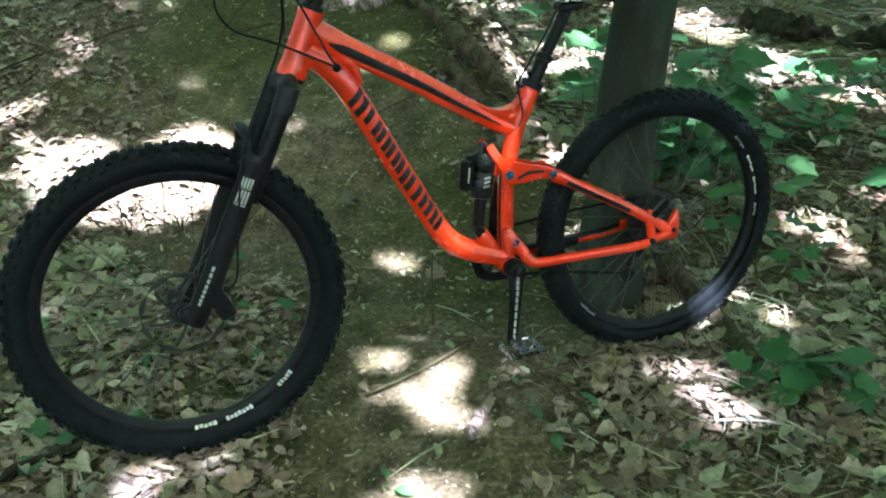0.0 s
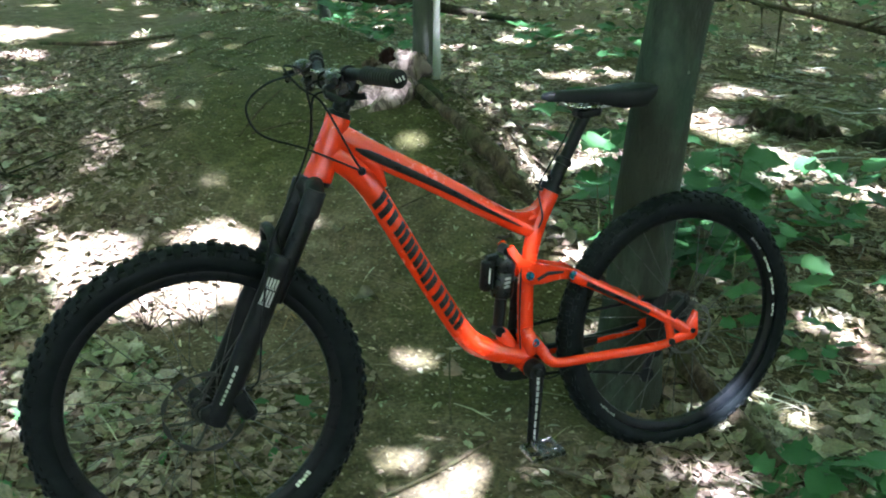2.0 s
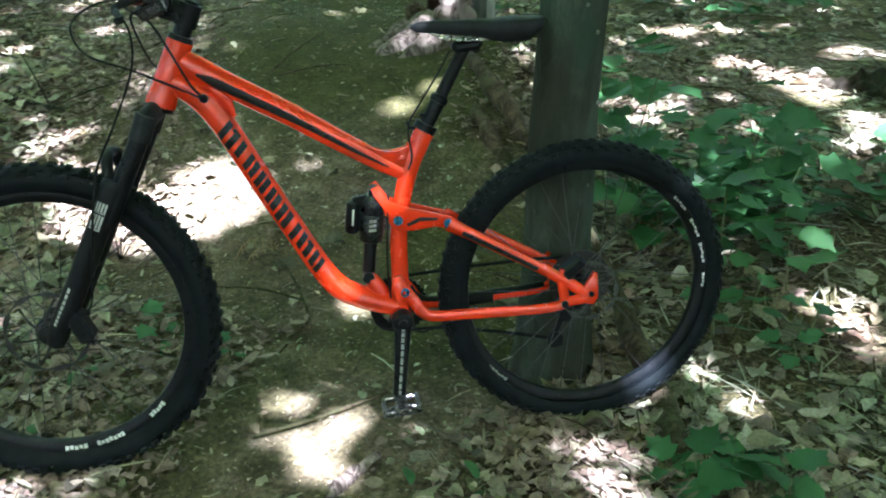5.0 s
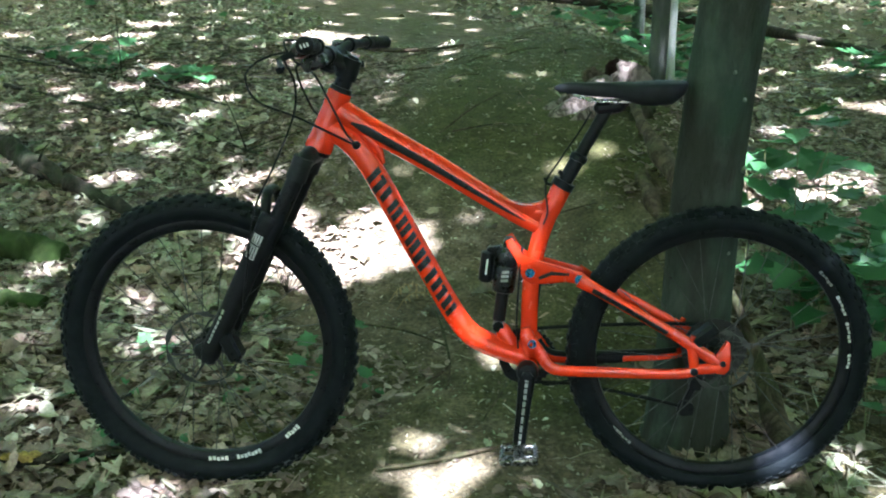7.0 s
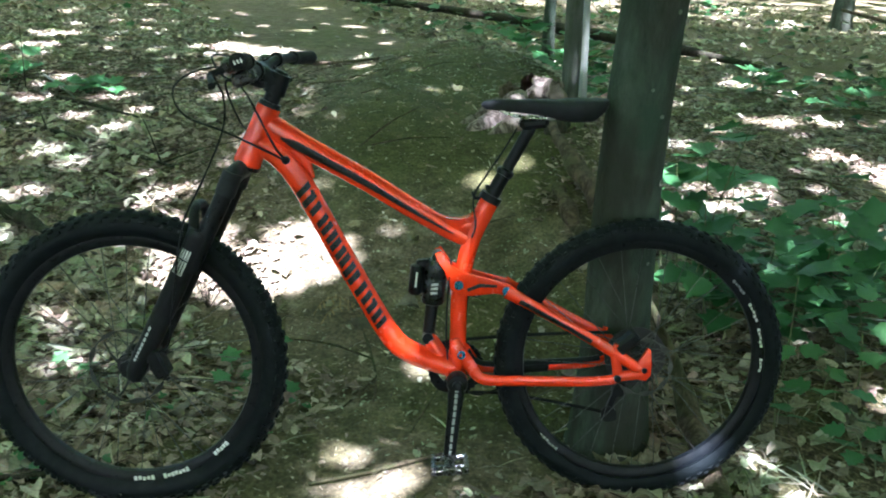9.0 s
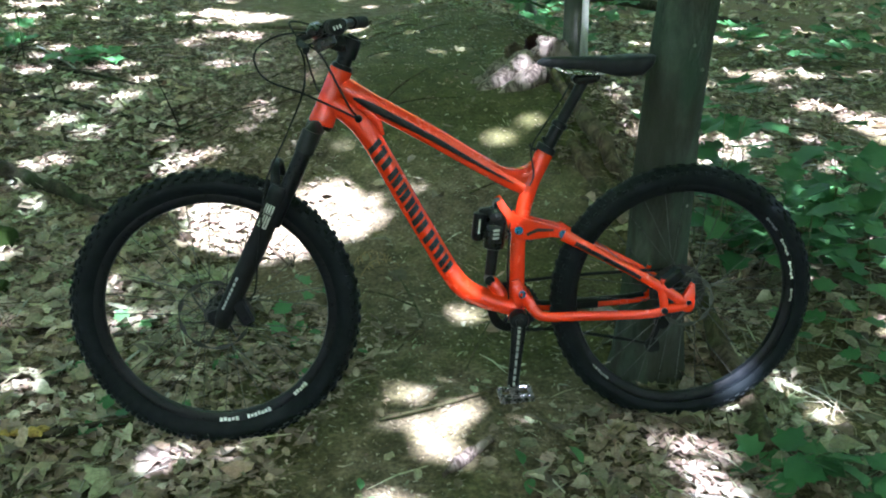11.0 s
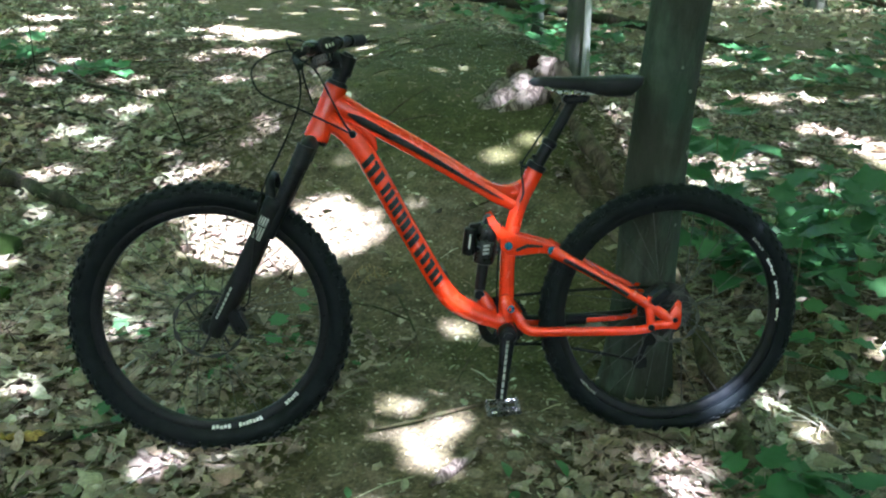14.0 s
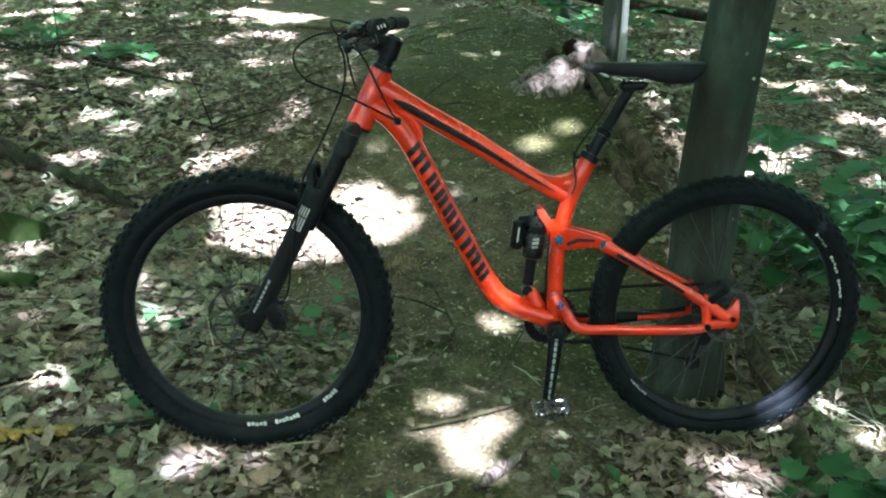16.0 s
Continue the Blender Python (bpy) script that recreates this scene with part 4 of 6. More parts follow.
DOWN_R = np.stack([np.interp(np.arange(60), [0, 14, 45, 59], [0.026, 0.025, 0.027, 0.033]), np.interp(np.arange(60), [0, 10, 30, 45, 59], [0.028, 0.0265, 0.0255, 0.027, 0.027])], 1)
SEAT = glide(xz([(0.358, 0.387), (0.374, 0.350), (0.392, 0.310), (0.410, 0.250), (0.425, 0.160), (0.427, 0.060), (0.430, -0.030)]), 40)
SEAT_R = np.interp(np.arange(40), [0, 3, 12, 20, 34, 39], [0.0235, 0.0225, 0.021, 0.0195, 0.0195, 0.023])

frame_part = part("frame", Geo(), PAINT, bicycle, "glossy orange aluminium frame")
g = Geo()
tube(HEAD, HEAD_R, 24, g)
tube(TOP, TOP_R, 22, g)
tube(DOWN, DOWN_R, 24, g)
tube(SEAT, SEAT_R, 22, g)
tube(glide(xz([(0.470, 0.331), (0.425, 0.322), (0.396, 0.333), (0.376, 0.366)]), 14), np.interp(np.arange(14), [0, 6, 13], [0.010, 0.017, 0.012]), 14, g)
tube(glide(xz([(0.850, 0.520), (0.805, 0.500), (0.775, 0.468), (0.760, 0.430)]), 12), np.interp(np.arange(12), [0, 6, 11], [0.012, 0.016, 0.006]), 14, g)
lathe([(0.020, -0.0365), (0.0245, -0.0365), (0.0245, 0.0365), (0.020, 0.0365)], (0.430, 0, -0.035), (0, 1, 0), 24, g)
tube(glide([(0.470, 0, 0.012), (0.488, 0, 0.045), (0.499, 0, 0.058)], 8), [0.020, 0.020, 0.019, 0.018, 0.017, 0.015, 0.013, 0.012], 14, g)
tube(glide([(0.436, 0.026, 0.060), (0.428, 0.030, 0.028), (0.424, 0.026, -0.008)], 8), [0.010, 0.014, 0.017, 0.018, 0.018, 0.017, 0.014, 0.010], 12, g)
plate([(0.520, 0.362), (0.470, 0.322), (0.410, 0.285), (0.390, 0.325), (0.371, 0.374), (0.382, 0.366), (0.397, 0.349), (0.420, 0.338), (0.455, 0.341)], -0.015, 0.015, g, 0.006)
frame_part.data = mesh_of("frame", g, PAINT, 55)

# letters of the maker's mark as plain black blocks, thick strokes with orange gaps
decal = Geo()
mark = [(0.225 + (a - 0.300) * 0.79, 0.225 + (b - 0.300) * 0.79) for a, b in ((0.300, 0.352), (0.362, 0.392), (0.402, 0.448), (0.458, 0.502), (0.512, 0.556), (0.566, 0.582), (0.592, 0.622), (0.630, 0.650), (0.660, 0.710), (0.720, 0.768))]
for i, (s0, s1) in enumerate(mark):
    lo, hi = (-44, 50) if i == 0 else (-44, 30) if i not in (5, 6, 7) else (-44, 42)
    t = 0.0155
    skin(DOWN, DOWN_R, s0, s0 + t, lo, hi, 0.0010, 4, 8, 0.012, decal)
    if s1 - s0 > 0.030:
        skin(DOWN, DOWN_R, s1 - t, s1, lo, hi, 0.0010, 4, 8, 0.012, decal)
        top = i % 2 == 1
        for b0, b1 in (((hi - 20, hi), (lo, lo + 20))[: 1 + i % 3 // 2] if top else ((lo, lo + 20), (hi - 20, hi))[: 1 + i % 2]):
            skin(DOWN, DOWN_R, s0 + t, s1 - t, b0, b1, 0.0010, 4, 4, 0.0, decal)
part("maker_mark", decal, DECAL, frame_part, "row of plain black letter-sized blocks")
flash = Geo()
for k in range(24):
    s0, s1 = 0.14 + k * 0.030, 0.14 + (k + 1) * 0.030
    w0, w1 = (26 * math.sin(math.pi * min(1, (k + q + 1.2) / 9) / 2) * (1 - (k + q) / 24.5) ** 0.6 for q in (0, 1))
    c = 14 - 0.55 * k
    path, sides, ups = frames_of(TOP)
    lift, kk = 0.0010, np.arange(len(TOP))
    verts = []
    for s, w in ((s0, w0), (s1, w1)):
        u = s * (len(TOP) - 1)
        at = lambda v: np.array([np.interp(u, kk, v[:, q]) for q in range(v.shape[1])])
        p, sd, upv, q = at(path), at(sides), at(ups), at(TOP_R)
        for j in range(7):
            a = radians(c - w + 2 * w * j / 6)
            verts.append(p + math.cos(a) * sd * (q[0] + lift) + math.sin(a) * upv * (q[1] + lift))
    flash.add(verts, [(j, j + 1, 8 + j, 7 + j) for j in range(6)])
part("flash", flash, DECAL, frame_part, "tapering black stripe")
port = lathe([(0.003, -0.004), (0.009, -0.004), (0.009, 0.003), (0.005, 0.006), (0.003, 0.006)], (0.815, 0.026, 0.474), (0.2, 1, -0.2), 14)
part("cable_port", port, BLACK, frame_part, "black cable entry plug")
for i, (x, z) in enumerate(((0.655, 0.222), (0.628, 0.172))):
    part("bottle_bolt", lathe([(0.004, 0), (0.005, 0.003), (0.003, 0.005), (0.001, 0.005)], (x, 0.004, z), (-0.88, 0, 0.47), 10), BLACK, frame_part)

# headset, collar
part("headset_cup", tube([(0.853, 0, 0.588), (0.848, 0, 0.600)], [0.027, 0.024], 20), BLACK, bicycle)
part("headset_cup", tube([(0.910, 0, 0.455), (0.905, 0, 0.465)], [0.030, 0.0315], 20), BLACK, bicycle)

# rocker link, stays, dropouts: the same on both sides
rocker_line = [(0.484, 0.262), (0.470, 0.270), (0.448, 0.236), (0.420, 0.222), (0.360, 0.205), (0.310, 0.192), (0.303, 0.178), (0.312, 0.165), (0.345, 0.170), (0.395, 0.164), (0.428, 0.166), (0.446, 0.180), (0.462, 0.222), (0.480, 0.248)]
link = part("rocker_link", plate(rocker_line, 0.0215, 0.0300, b=0.003), PAINT, bicycle, "glossy orange rocker link", angle=55)
part("rocker_link", plate(rocker_line, -0.0300, -0.0215, b=0.003), PAINT, bicycle, "glossy orange rocker link", angle=55)
part("stripe", tube([(0.408, 0.0305, 0.178), (0.380, 0.0308, 0.190), (0.340, 0.0308, 0.188)], [(0.0006, 0.004), (0.0006, 0.005), (0.0006, 0.003)], 8), DECAL, link, "black flash")
for s in (1, -1):
    stay = glide([(0.318, 0.041 * s, 0.179), (0.240, 0.046 * s, 0.136), (0.160, 0.055 * s, 0.092), (0.080, 0.062 * s, 0.046), (0.010, 0.064 * s, 0.000)], 24)
    stay_r = np.stack([np.interp(np.arange(24), [0, 3, 23], [0.010, 0.008, 0.008]), np.interp(np.arange(24), [0, 3, 12, 23], [0.017, 0.0135, 0.012, 0.014])], 1)
    g = tube(stay, stay_r, 14)
    plate([(-0.006, 0.052), (-0.014, 0.047), (-0.017, 0.010), (-0.016, -0.014), (-0.006, -0.026), (0.012, -0.024), (0.020, -0.008), (0.020, 0.012), (0.010, 0.026)], 0.058 * s, 0.070 * s, g, 0.002)
    if s > 0:
        tube(glide([(0.070, 0.062 * s, 0.044), (0.064, 0.064 * s, 0.014), (0.060, 0.065 * s, -0.016)], 8), [(0.0075, 0.0115)] * 8, 12, g)
    tube(glide([(0.066, 0.065 * s, -0.017), (0.034, 0.065 * s, -0.014), (0.004, 0.064 * s, -0.010)], 8), [(0.0075, 0.0125)] * 8, 12, g)
    rod((0.070, 0.064 * s, 0.046), (0.066, 0.064 * s, 0.062), 0.0065, 10, g)
    seatstay = part("seatstay", g, PAINT, bicycle, angle=50)
    if s > 0:
        part("stripe", skin(stay, stay_r, 0.10, 0.62, -5, 45, 0.0010, 10, 3), DECAL, seatstay, "black stripe")
    chain = glide([(0.424, 0.034 * s, 0.030), (0.404, 0.036 * s, 0.006), (0.383, 0.040 * s, -0.024), (0.355, 0.043 * s, -0.035), (0.280, 0.046 * s, -0.035), (0.200, 0.054 * s, -0.033), (0.130, 0.060 * s, -0.031), (0.085, 0.064 * s, -0.027), (0.058, 0.066 * s, -0.020)], 40)
    g = tube(chain, np.stack([np.interp(np.arange(40), [0, 6, 39], [0.010, 0.009, 0.008]), np.interp(np.arange(40), [0, 4, 10, 39], [0.016, 0.0145, 0.0135, 0.0115])], 1), 14)
    chainstay = part("chainstay", g, PAINT, bicycle, "" if s > 0 else "orange chainstay with a black guard on top", angle=50)
    if s < 0:
        part("guard", tube([p + np.array((0, 0.001, 0.010)) for p in chain[5:36]], [(0.0105, 0.0070)] * 31, 12, tube([p for p in chain[19:25]], [(0.0115, 0.0150)] * 6, 12)), SATIN, chainstay, "black chain guard")
    part("pivot_bolt", lathe([(0.0085, -0.006), (0.0085, 0.005), (0.006, 0.0065), (0.0015, 0.0065)], (0.062, 0.072 * s, -0.019), (0, s, 0), 14), BLACK, bicycle)
    for (x, z), col in (((0.428, 0.190), BLUE), ((0.318, 0.179), BLUE), ((0.421, 0.027), BLUE)):
        y = 0.031 if x > 0.425 else 0.043
        part("pivot_bolt", lathe([(0.0105, -0.006), (0.0105, 0.003), (0.0085, 0.005), (0.0055, 0.005), (0.0045, 0.0025), (0.001, 0.0025)], (x, y * s, z), (0, s, 0), 18), col, bicycle, "blue anodised pivot bolt")
part("stay_bridge", rod((0.235, -0.044, 0.134), (0.235, 0.044, 0.134), 0.008, 12), PAINT, bicycle)

# rear shock
a, b = np.array((0.476, 0, 0.252)), np.array((0.498, 0, 0.056))
w = unit(b - a)
shock = part("shock", lathe([(0.010, -0.004), (0.021, 0.0), (0.0275, 0.012), (0.0275, 0.040), (0.0255, 0.043), (0.0275, 0.047), (0.0275, 0.095), (0.0255, 0.104), (0.018, 0.108), (0.013, 0.110)], a + w * 0.008, w, 26), GLOSS, bicycle, "black air-can rear shock")
part("shaft", rod(a + w * 0.112, b - w * 0.014, 0.0145, 16), SATIN, shock, "dark shock shaft")
part("eyelet", lathe([(0.006, -0.015), (0.013, -0.015), (0.013, 0.015), (0.006, 0.015)], b, (0, 1, 0), 18), BLACK, shock)
part("eyelet", lathe([(0.006, -0.018), (0.013, -0.018), (0.013, 0.018), (0.006, 0.018)], a, (0, 1, 0), 18), BLACK, shock)
ra = a + np.array((0.046, 0.004, -0.022))
part("reservoir", lathe([(0.008, -0.004), (0.0165, 0.0), (0.0165, 0.062), (0.012, 0.068), (0.004, 0.068)], ra, w, 20), BLACK, shock, "piggyback reservoir")
part("bridge", block((0.05, 0.024, 0.022), pose(*(a + np.array((0.024, 0, -0.018))), 0, 6, 0), 0.004), BLACK, shock)
for k in range(3):
    c = a + w * (0.062 + 0.010 * k)
    part("label", block((0.016, 0.001, 0.006), pose(c[0], 0.0278, c[2], 0, 6, 0), 0.0002), GREY, shock, "small grey printed label bar")
part("label", block((0.004, 0.001, 0.036), pose(*(ra + w * 0.03 + np.array((0, 0.0168, 0))), 0, -6, 0), 0.0002), WHITE, shock, "white printed bar")

# cranks, chainring, chain
BB = np.array((0.430, 0, -0.035))
part("axle", rod(BB + (0, -0.07, 0), BB + (0, 0.072, 0), 0.012, 16), BLACK, bicycle)


def crank(hub, tip, s):
    h, t = np.asarray(hub), np.asarray(tip)
    path = glide([h + (0, 0.0, 0.012), h, (h * 0.6 + t * 0.4) + (0, 0.004 * s, 0), t, t + (t - h) * 0.05], 16)
    r = np.stack([np.interp(np.arange(16), [0, 2, 8, 15], [0.010, 0.013, 0.0085, 0.009]), np.interp(np.arange(16), [0, 3, 9, 15], [0.014, 0.0215, 0.0155, 0.0135])], 1)
    c = part("crank_arm", tube(path, r, 16), BLACK, bicycle, "polished black crank arm", angle=50)
    for q in range(10):
        a0 = 0.30 + 0.046 * q
        part("label", skin(path, r, a0, a0 + 0.036, -11 if s > 0 else 169, 11 if s > 0 else 191, 0.0008, 2, 3), GREY, c, "pale printed bar")
    part("boss", lathe([(0.010, -0.022), (0.0245, -0.022), (0.0245, 0.004), (0.021, 0.010), (0.012, 0.012)], h, (0, s, 0), 22), BLACK, c, "black crank boss")
    part("bolt", lathe([(0.011, 0), (0.011, 0.006), (0.008, 0.008), (0.001, 0.008)], h + (0, 0.011 * s, 0), (0, s, 0), 16), BLACK, c)
    return c


crank(BB + (0, 0.066, 0), (0.446, 0.076, -0.203), 1)
crank(BB + (0, -0.066, 0), (0.414, -0.076, 0.133), -1)


def pedal(centre, s, tilt):
    m = pose(*centre, 0, tilt, 0) @ Matrix.Diagonal((0.82, 0.82, 0.9, 1))
    body = part("pedal", Geo(), PEDAL_METAL, bicycle, "grey metal platform pedal with pins")
    g = Geo()
    for x in (-0.046, 0.046):
        block((0.012, 0.094, 0.014), m @ pose(x, 0, 0), 0.003, g)
    for y in (-0.043, 0.043):
        block((0.098, 0.010, 0.014), m @ pose(0, y, 0), 0.003, g)
    block((0.030, 0.094, 0.018), m, 0.004, g)
    for x in (-0.024, 0.024):
        block((0.034, 0.012, 0.010), m @ pose(x, 0.012, 0), 0.002, g)
    body.data = mesh_of("pedal", g, PEDAL_METAL)
    for x in (-0.046, -0.015, 0.015, 0.046):
        for y in (-0.040, 0.040):
            p = m @ Vector((x, y, 0.007))
            part("pin", rod(p, p + m.to_3x3() @ Vector((0, 0, 0.006)), 0.002, 6), CHROME, body)
    part("spindle", rod(m @ Vector((0, -0.062 * s, 0)), m @ Vector((0, 0.02 * s, 0)), 0.007, 10), CHROME, body)


pedal((0.447, 0.132, -0.205), 1, 4)
pedal((0.413, -0.140, 0.135), -1, -8)
ringg = Geo()
teeth = 32
verts, faces = [], []
for i in range(teeth * 4):
    ang = 2 * math.pi * i / (teeth * 4)
    ro = 0.066 + (0.0035 if i % 4 in (1, 2) else 0)
    for rr, yy in ((0.046, -0.046), (ro, -0.046), (ro, -0.050), (0.046, -0.050)):
        verts.append((BB[0] + rr * math.cos(ang), yy, BB[2] + rr * math.sin(ang)))
n4 = teeth * 4
for i in range(n4):
    j = (i + 1) % n4
    for k in range(4):
        q = (k + 1) % 4
        faces.append((i * 4 + k, i * 4 + q, j * 4 + q, j * 4 + k))
ringg.add(verts, faces)
for i in range(4):
    ang = i * math.pi / 2 + 0.5
    rod(BB + (0.015 * math.cos(ang), -0.050, 0.015 * math.sin(ang)), BB + (0.05 * math.cos(ang), -0.048, 0.05 * math.sin(ang)), 0.006, 8, ringg)
part("chainring", ringg, BLACK, bicycle, "black toothed chainring")
cass = []
for k in range(10):
    r = 0.074 - 0.0048 * k
    y = -0.026 - 0.0038 * k
    cass += [(r, -y), (r, -y + 0.0018), (r - 0.009, -y + 0.0019), (r - 0.009, -y + 0.0037)]
part("cassette", lathe([(0.012, 0.0255)] + cass + [(0.012, 0.066)], REAR, (0, -1, 0), 40), ROTOR, bicycle, "dark steel cassette")
up0, up1 = (BB[0] - 0.01, -0.048, BB[2] + 0.068), (0.0, -0.045, 0.052)
part("chain", tube(glide([(BB[0] + 0.068, -0.048, BB[2]), (BB[0] + 0.045, -0.048, BB[2] + 0.052), up0, (0.2, -0.047, 0.05), up1, (-0.045, -0.045, 0.025), (-0.05, -0.045, -0.01)], 60), [(0.0035, 0.0045)] * 60, 8), SATIN, bicycle, "dark chain")
part("chain", tube(glide([(BB[0] + 0.068, -0.048, BB[2]), (BB[0] + 0.03, -0.048, BB[2] - 0.060), (0.30, -0.048, -0.105), (0.06, -0.052, -0.155), (0.035, -0.052, -0.175)], 40), [(0.0035, 0.0045)] * 40, 8), SATIN, bicycle, "dark chain")
mech = part("derailleur", block((0.05, 0.03, 0.035), pose(0.012, -0.075, -0.060, 0, 30, 0), 0.006), BLACK, bicycle, "black rear derailleur")
part("cage", block((0.016, 0.018, 0.10), pose(0.042, -0.060, -0.125, 0, -22, 0), 0.004), BLACK, mech)
for x, z in ((0.028, -0.092), (0.052, -0.158)):
    part("jockey_wheel", lathe([(0.004, -0.004), (0.020, -0.004), (0.020, 0.004), (0.004, 0.004)], (x, -0.052, z), (0, 1, 0), 18), BLACK, mech)


# wheels
def simple_box(m, sx, sy, sz, geo):
    v = [tuple(m @ Vector((x * sx / 2, y * sy / 2, z * sz / 2))) for z, q in ((-1, 1), (1, 0.78)) for x, y in ((-q, -q), (q, -q), (q, q), (-q, q))]
    geo.add(v, [(4, 5, 6, 7), (0, 1, 5, 4), (1, 2, 6, 5), (2, 3, 7, 6), (3, 0, 4, 7)])


def arc_patch(c, r0, r1, a0, a1, y, geo, n=6):
    v = []
    for i in range(n + 1):
        a = radians(a0 + (a1 - a0) * i / n)
        for r in (r0, r1):
            v.append((c[0] + r * math.cos(a), y + (0.0003 if r == r1 else 0), c[2] + r * math.sin(a)))
    geo.add(v, [(2 * i, 2 * i + 1, 2 * i + 3, 2 * i + 2) for i in range(n)])


def wheel(name, c, R, tr, rotor_r, hub_l, hub_r, marks, tyre_marks, label, knob=0.8, steel=None, print_size=0.9):
    """Rim with its tyre, tread, hub, spokes and brake rotor; the rotor is on the left."""
    rim_r = 0.2965
    profile = [(rim_r, -0.0145), (rim_r - 0.004, -0.0150), (0.283, -0.0140), (0.2735, -0.0085), (0.2715, 0.0), (0.2735, 0.0085), (0.283, 0.0140), (rim_r - 0.004, 0.0150), (rim_r, 0.0145), (rim_r - 0.003, 0.011), (0.288, 0.0), (rim_r - 0.003, -0.011)]
    rim = part(name, ring_lathe(profile, c, (0, 1, 0), 112), BLACK, bicycle, label, angle=35)
    rc, r = R - 0.005 - tr, tr
    prof = [(rc + r * math.sin(radians(a)), r * math.cos(radians(a)) * (0.96 if abs(a) > 60 else 1.0)) for a in (-58, -35, -10, 15, 40, 65, 90, 115, 140, 165, 190, 215, 238)]
    prof[0], prof[-1] = (rim_r - 0.001, 0.0145), (rim_r - 0.001, -0.0145)
    tyre = part("tyre", lathe(prof, c, (0, 1, 0), 112), RUBBER, rim, "black knobbly rubber tyre", angle=60)
    # drop the end discs that the lathe closes: a tyre is open towards its rim
    me = tyre.data
    bm = bmesh.new()
    bm.from_mesh(me)
    bmesh.ops.delete(bm, geom=[f for f in bm.faces if len(f.verts) > 10], context="FACES_ONLY")
    bm.to_mesh(me)
    bm.free()
    tread = Geo()
    count = 66
    for k in range(count):
        for a, wide, long_, tall, shift in ((90 - 13, 0.011, 0.017, 0.0068, 0.0), (90 + 13, 0.011, 0.017, 0.0068, 0.0), (90 - 44, 0.010, 0.013, 0.0066, 0.5), (90 + 44, 0.010, 0.013, 0.0066, 0.5), (90 - 66, 0.009, 0.015, 0.0062, 0.0), (90 + 66, 0.009, 0.015, 0.0062, 0.0)):
            if abs(a - 90) < 20 and k % 2:
                wide, long_ = wide * 0.8, long_ * 0.8
            tall = tall * knob
            t = 2 * math.pi * (k + shift) / count
            ra = radians(a)
            q = r + tall / 2 - 0.0008
            radial = np.array((math.cos(t), 0, math.sin(t)))
            nrm = radial * math.sin(ra) + np.array((0, 1, 0)) * math.cos(ra)
            tang = np.array((-math.sin(t), 0, math.cos(t)))
            side = np.cross(nrm, tang)
            p = c + radial * (rc + q * math.sin(ra)) + np.array((0, q * math.cos(ra), 0))
            m = Matrix(((*(float(v) for v in (side[0], tang[0], nrm[0])), float(p[0])), (*(float(v) for v in (side[1], tang[1], nrm[1])), float(p[1])), (*(float(v) for v in (side[2], tang[2], nrm[2])), float(p[2])), (0, 0, 0, 1)))
            simple_box(m, wide, long_, tall, tread)
    part("tread", tread, RUBBER, rim, "rows of rubber tread knobs", angle=20)
    for a0, a1, light in marks:
        steps = max(3, round((a1 - a0) / 1.9))
        for q in range(steps):
            w = (a1 - a0) / steps
            lo = 0.2925 - 0.0125 * print_size + 0.0012 * ((q * 7) % 3)
            g = Geo()
            arc_patch(c, lo, 0.2925 - 0.0014 * ((q * 5) % 2), a0 + q * w, a0 + (q + 0.78) * w, 0.0152, g, 2)
            part("decal", g, light, rim, "plain printed bar on the rim")
    for a0, a1, f0, f1 in tyre_marks:
        g = Geo()
        v = []
        for i in range(9):
            t = radians(a0 + (a1 - a0) * i / 8)
            for f in (f0, (f0 + f1) / 2, f1):
                ra = radians(f)
                q = r + 0.0008
                v.append((c[0] + (rc + q * math.sin(ra)) * math.cos(t), q * math.cos(ra), c[2] + (rc + q * math.sin(ra)) * math.sin(t)))
        g.add(v, [(3 * i + k, 3 * i + k + 1, 3 * i + k + 4, 3 * i + k + 3) for i in range(8) for k in (0, 1)])
        part("decal", g, MOULD, rim, "dark grey moulded bar on the tyre wall")
    hub = part("hub", lathe([(0.006, -hub_r - 0.006), (0.014, -hub_r - 0.006), (0.014, -hub_r + 0.012), (0.029, -hub_r + 0.014), (0.029, -hub_r + 0.018), (0.017, -hub_r + 0.026), (0.0155, 0), (0.017, hub_l - 0.032), (0.028, hub_l - 0.024), (0.028, hub_l - 0.020), (0.022, hub_l - 0.016), (0.022, hub_l - 0.010), (0.013, hub_l - 0.008), (0.013, hub_l + 0.006), (0.006, hub_l + 0.006)], c, (0, 1, 0), 24), BLACK, rim, "black hub")
    # spokes: two leans on each side, shared meshes
    for s, hy in ((1, hub_l - 0.022), (-1, -hub_r + 0.016)):
        for lean in (1, -1):
            a = radians(62 * lean)
            me = mesh_of("spoke", rod((0.027 * math.cos(a), hy, 0.027 * math.sin(a)), (0.275, 0.004 * s, 0), 0.00115, 6), SPOKE)
            for k in range(8):
                t = 2 * math.pi * (k + (0.25 if s > 0 else 0.5) + (0.0 if lean > 0 else 0.5)) / 8
                part("spoke", me, SPOKE, rim, m=Matrix.Translation(Vector(c)) @ Matrix.Rotation(-t, 4, "Y"))
    # brake rotor
    yr = hub_l - 0.010
    n = 72
    v, f = [], []
    for i in range(n):
        t = 2 * math.pi * i / n
        ro = rotor_r - 0.004 * (0.5 + 0.5 * math.cos(9 * t))
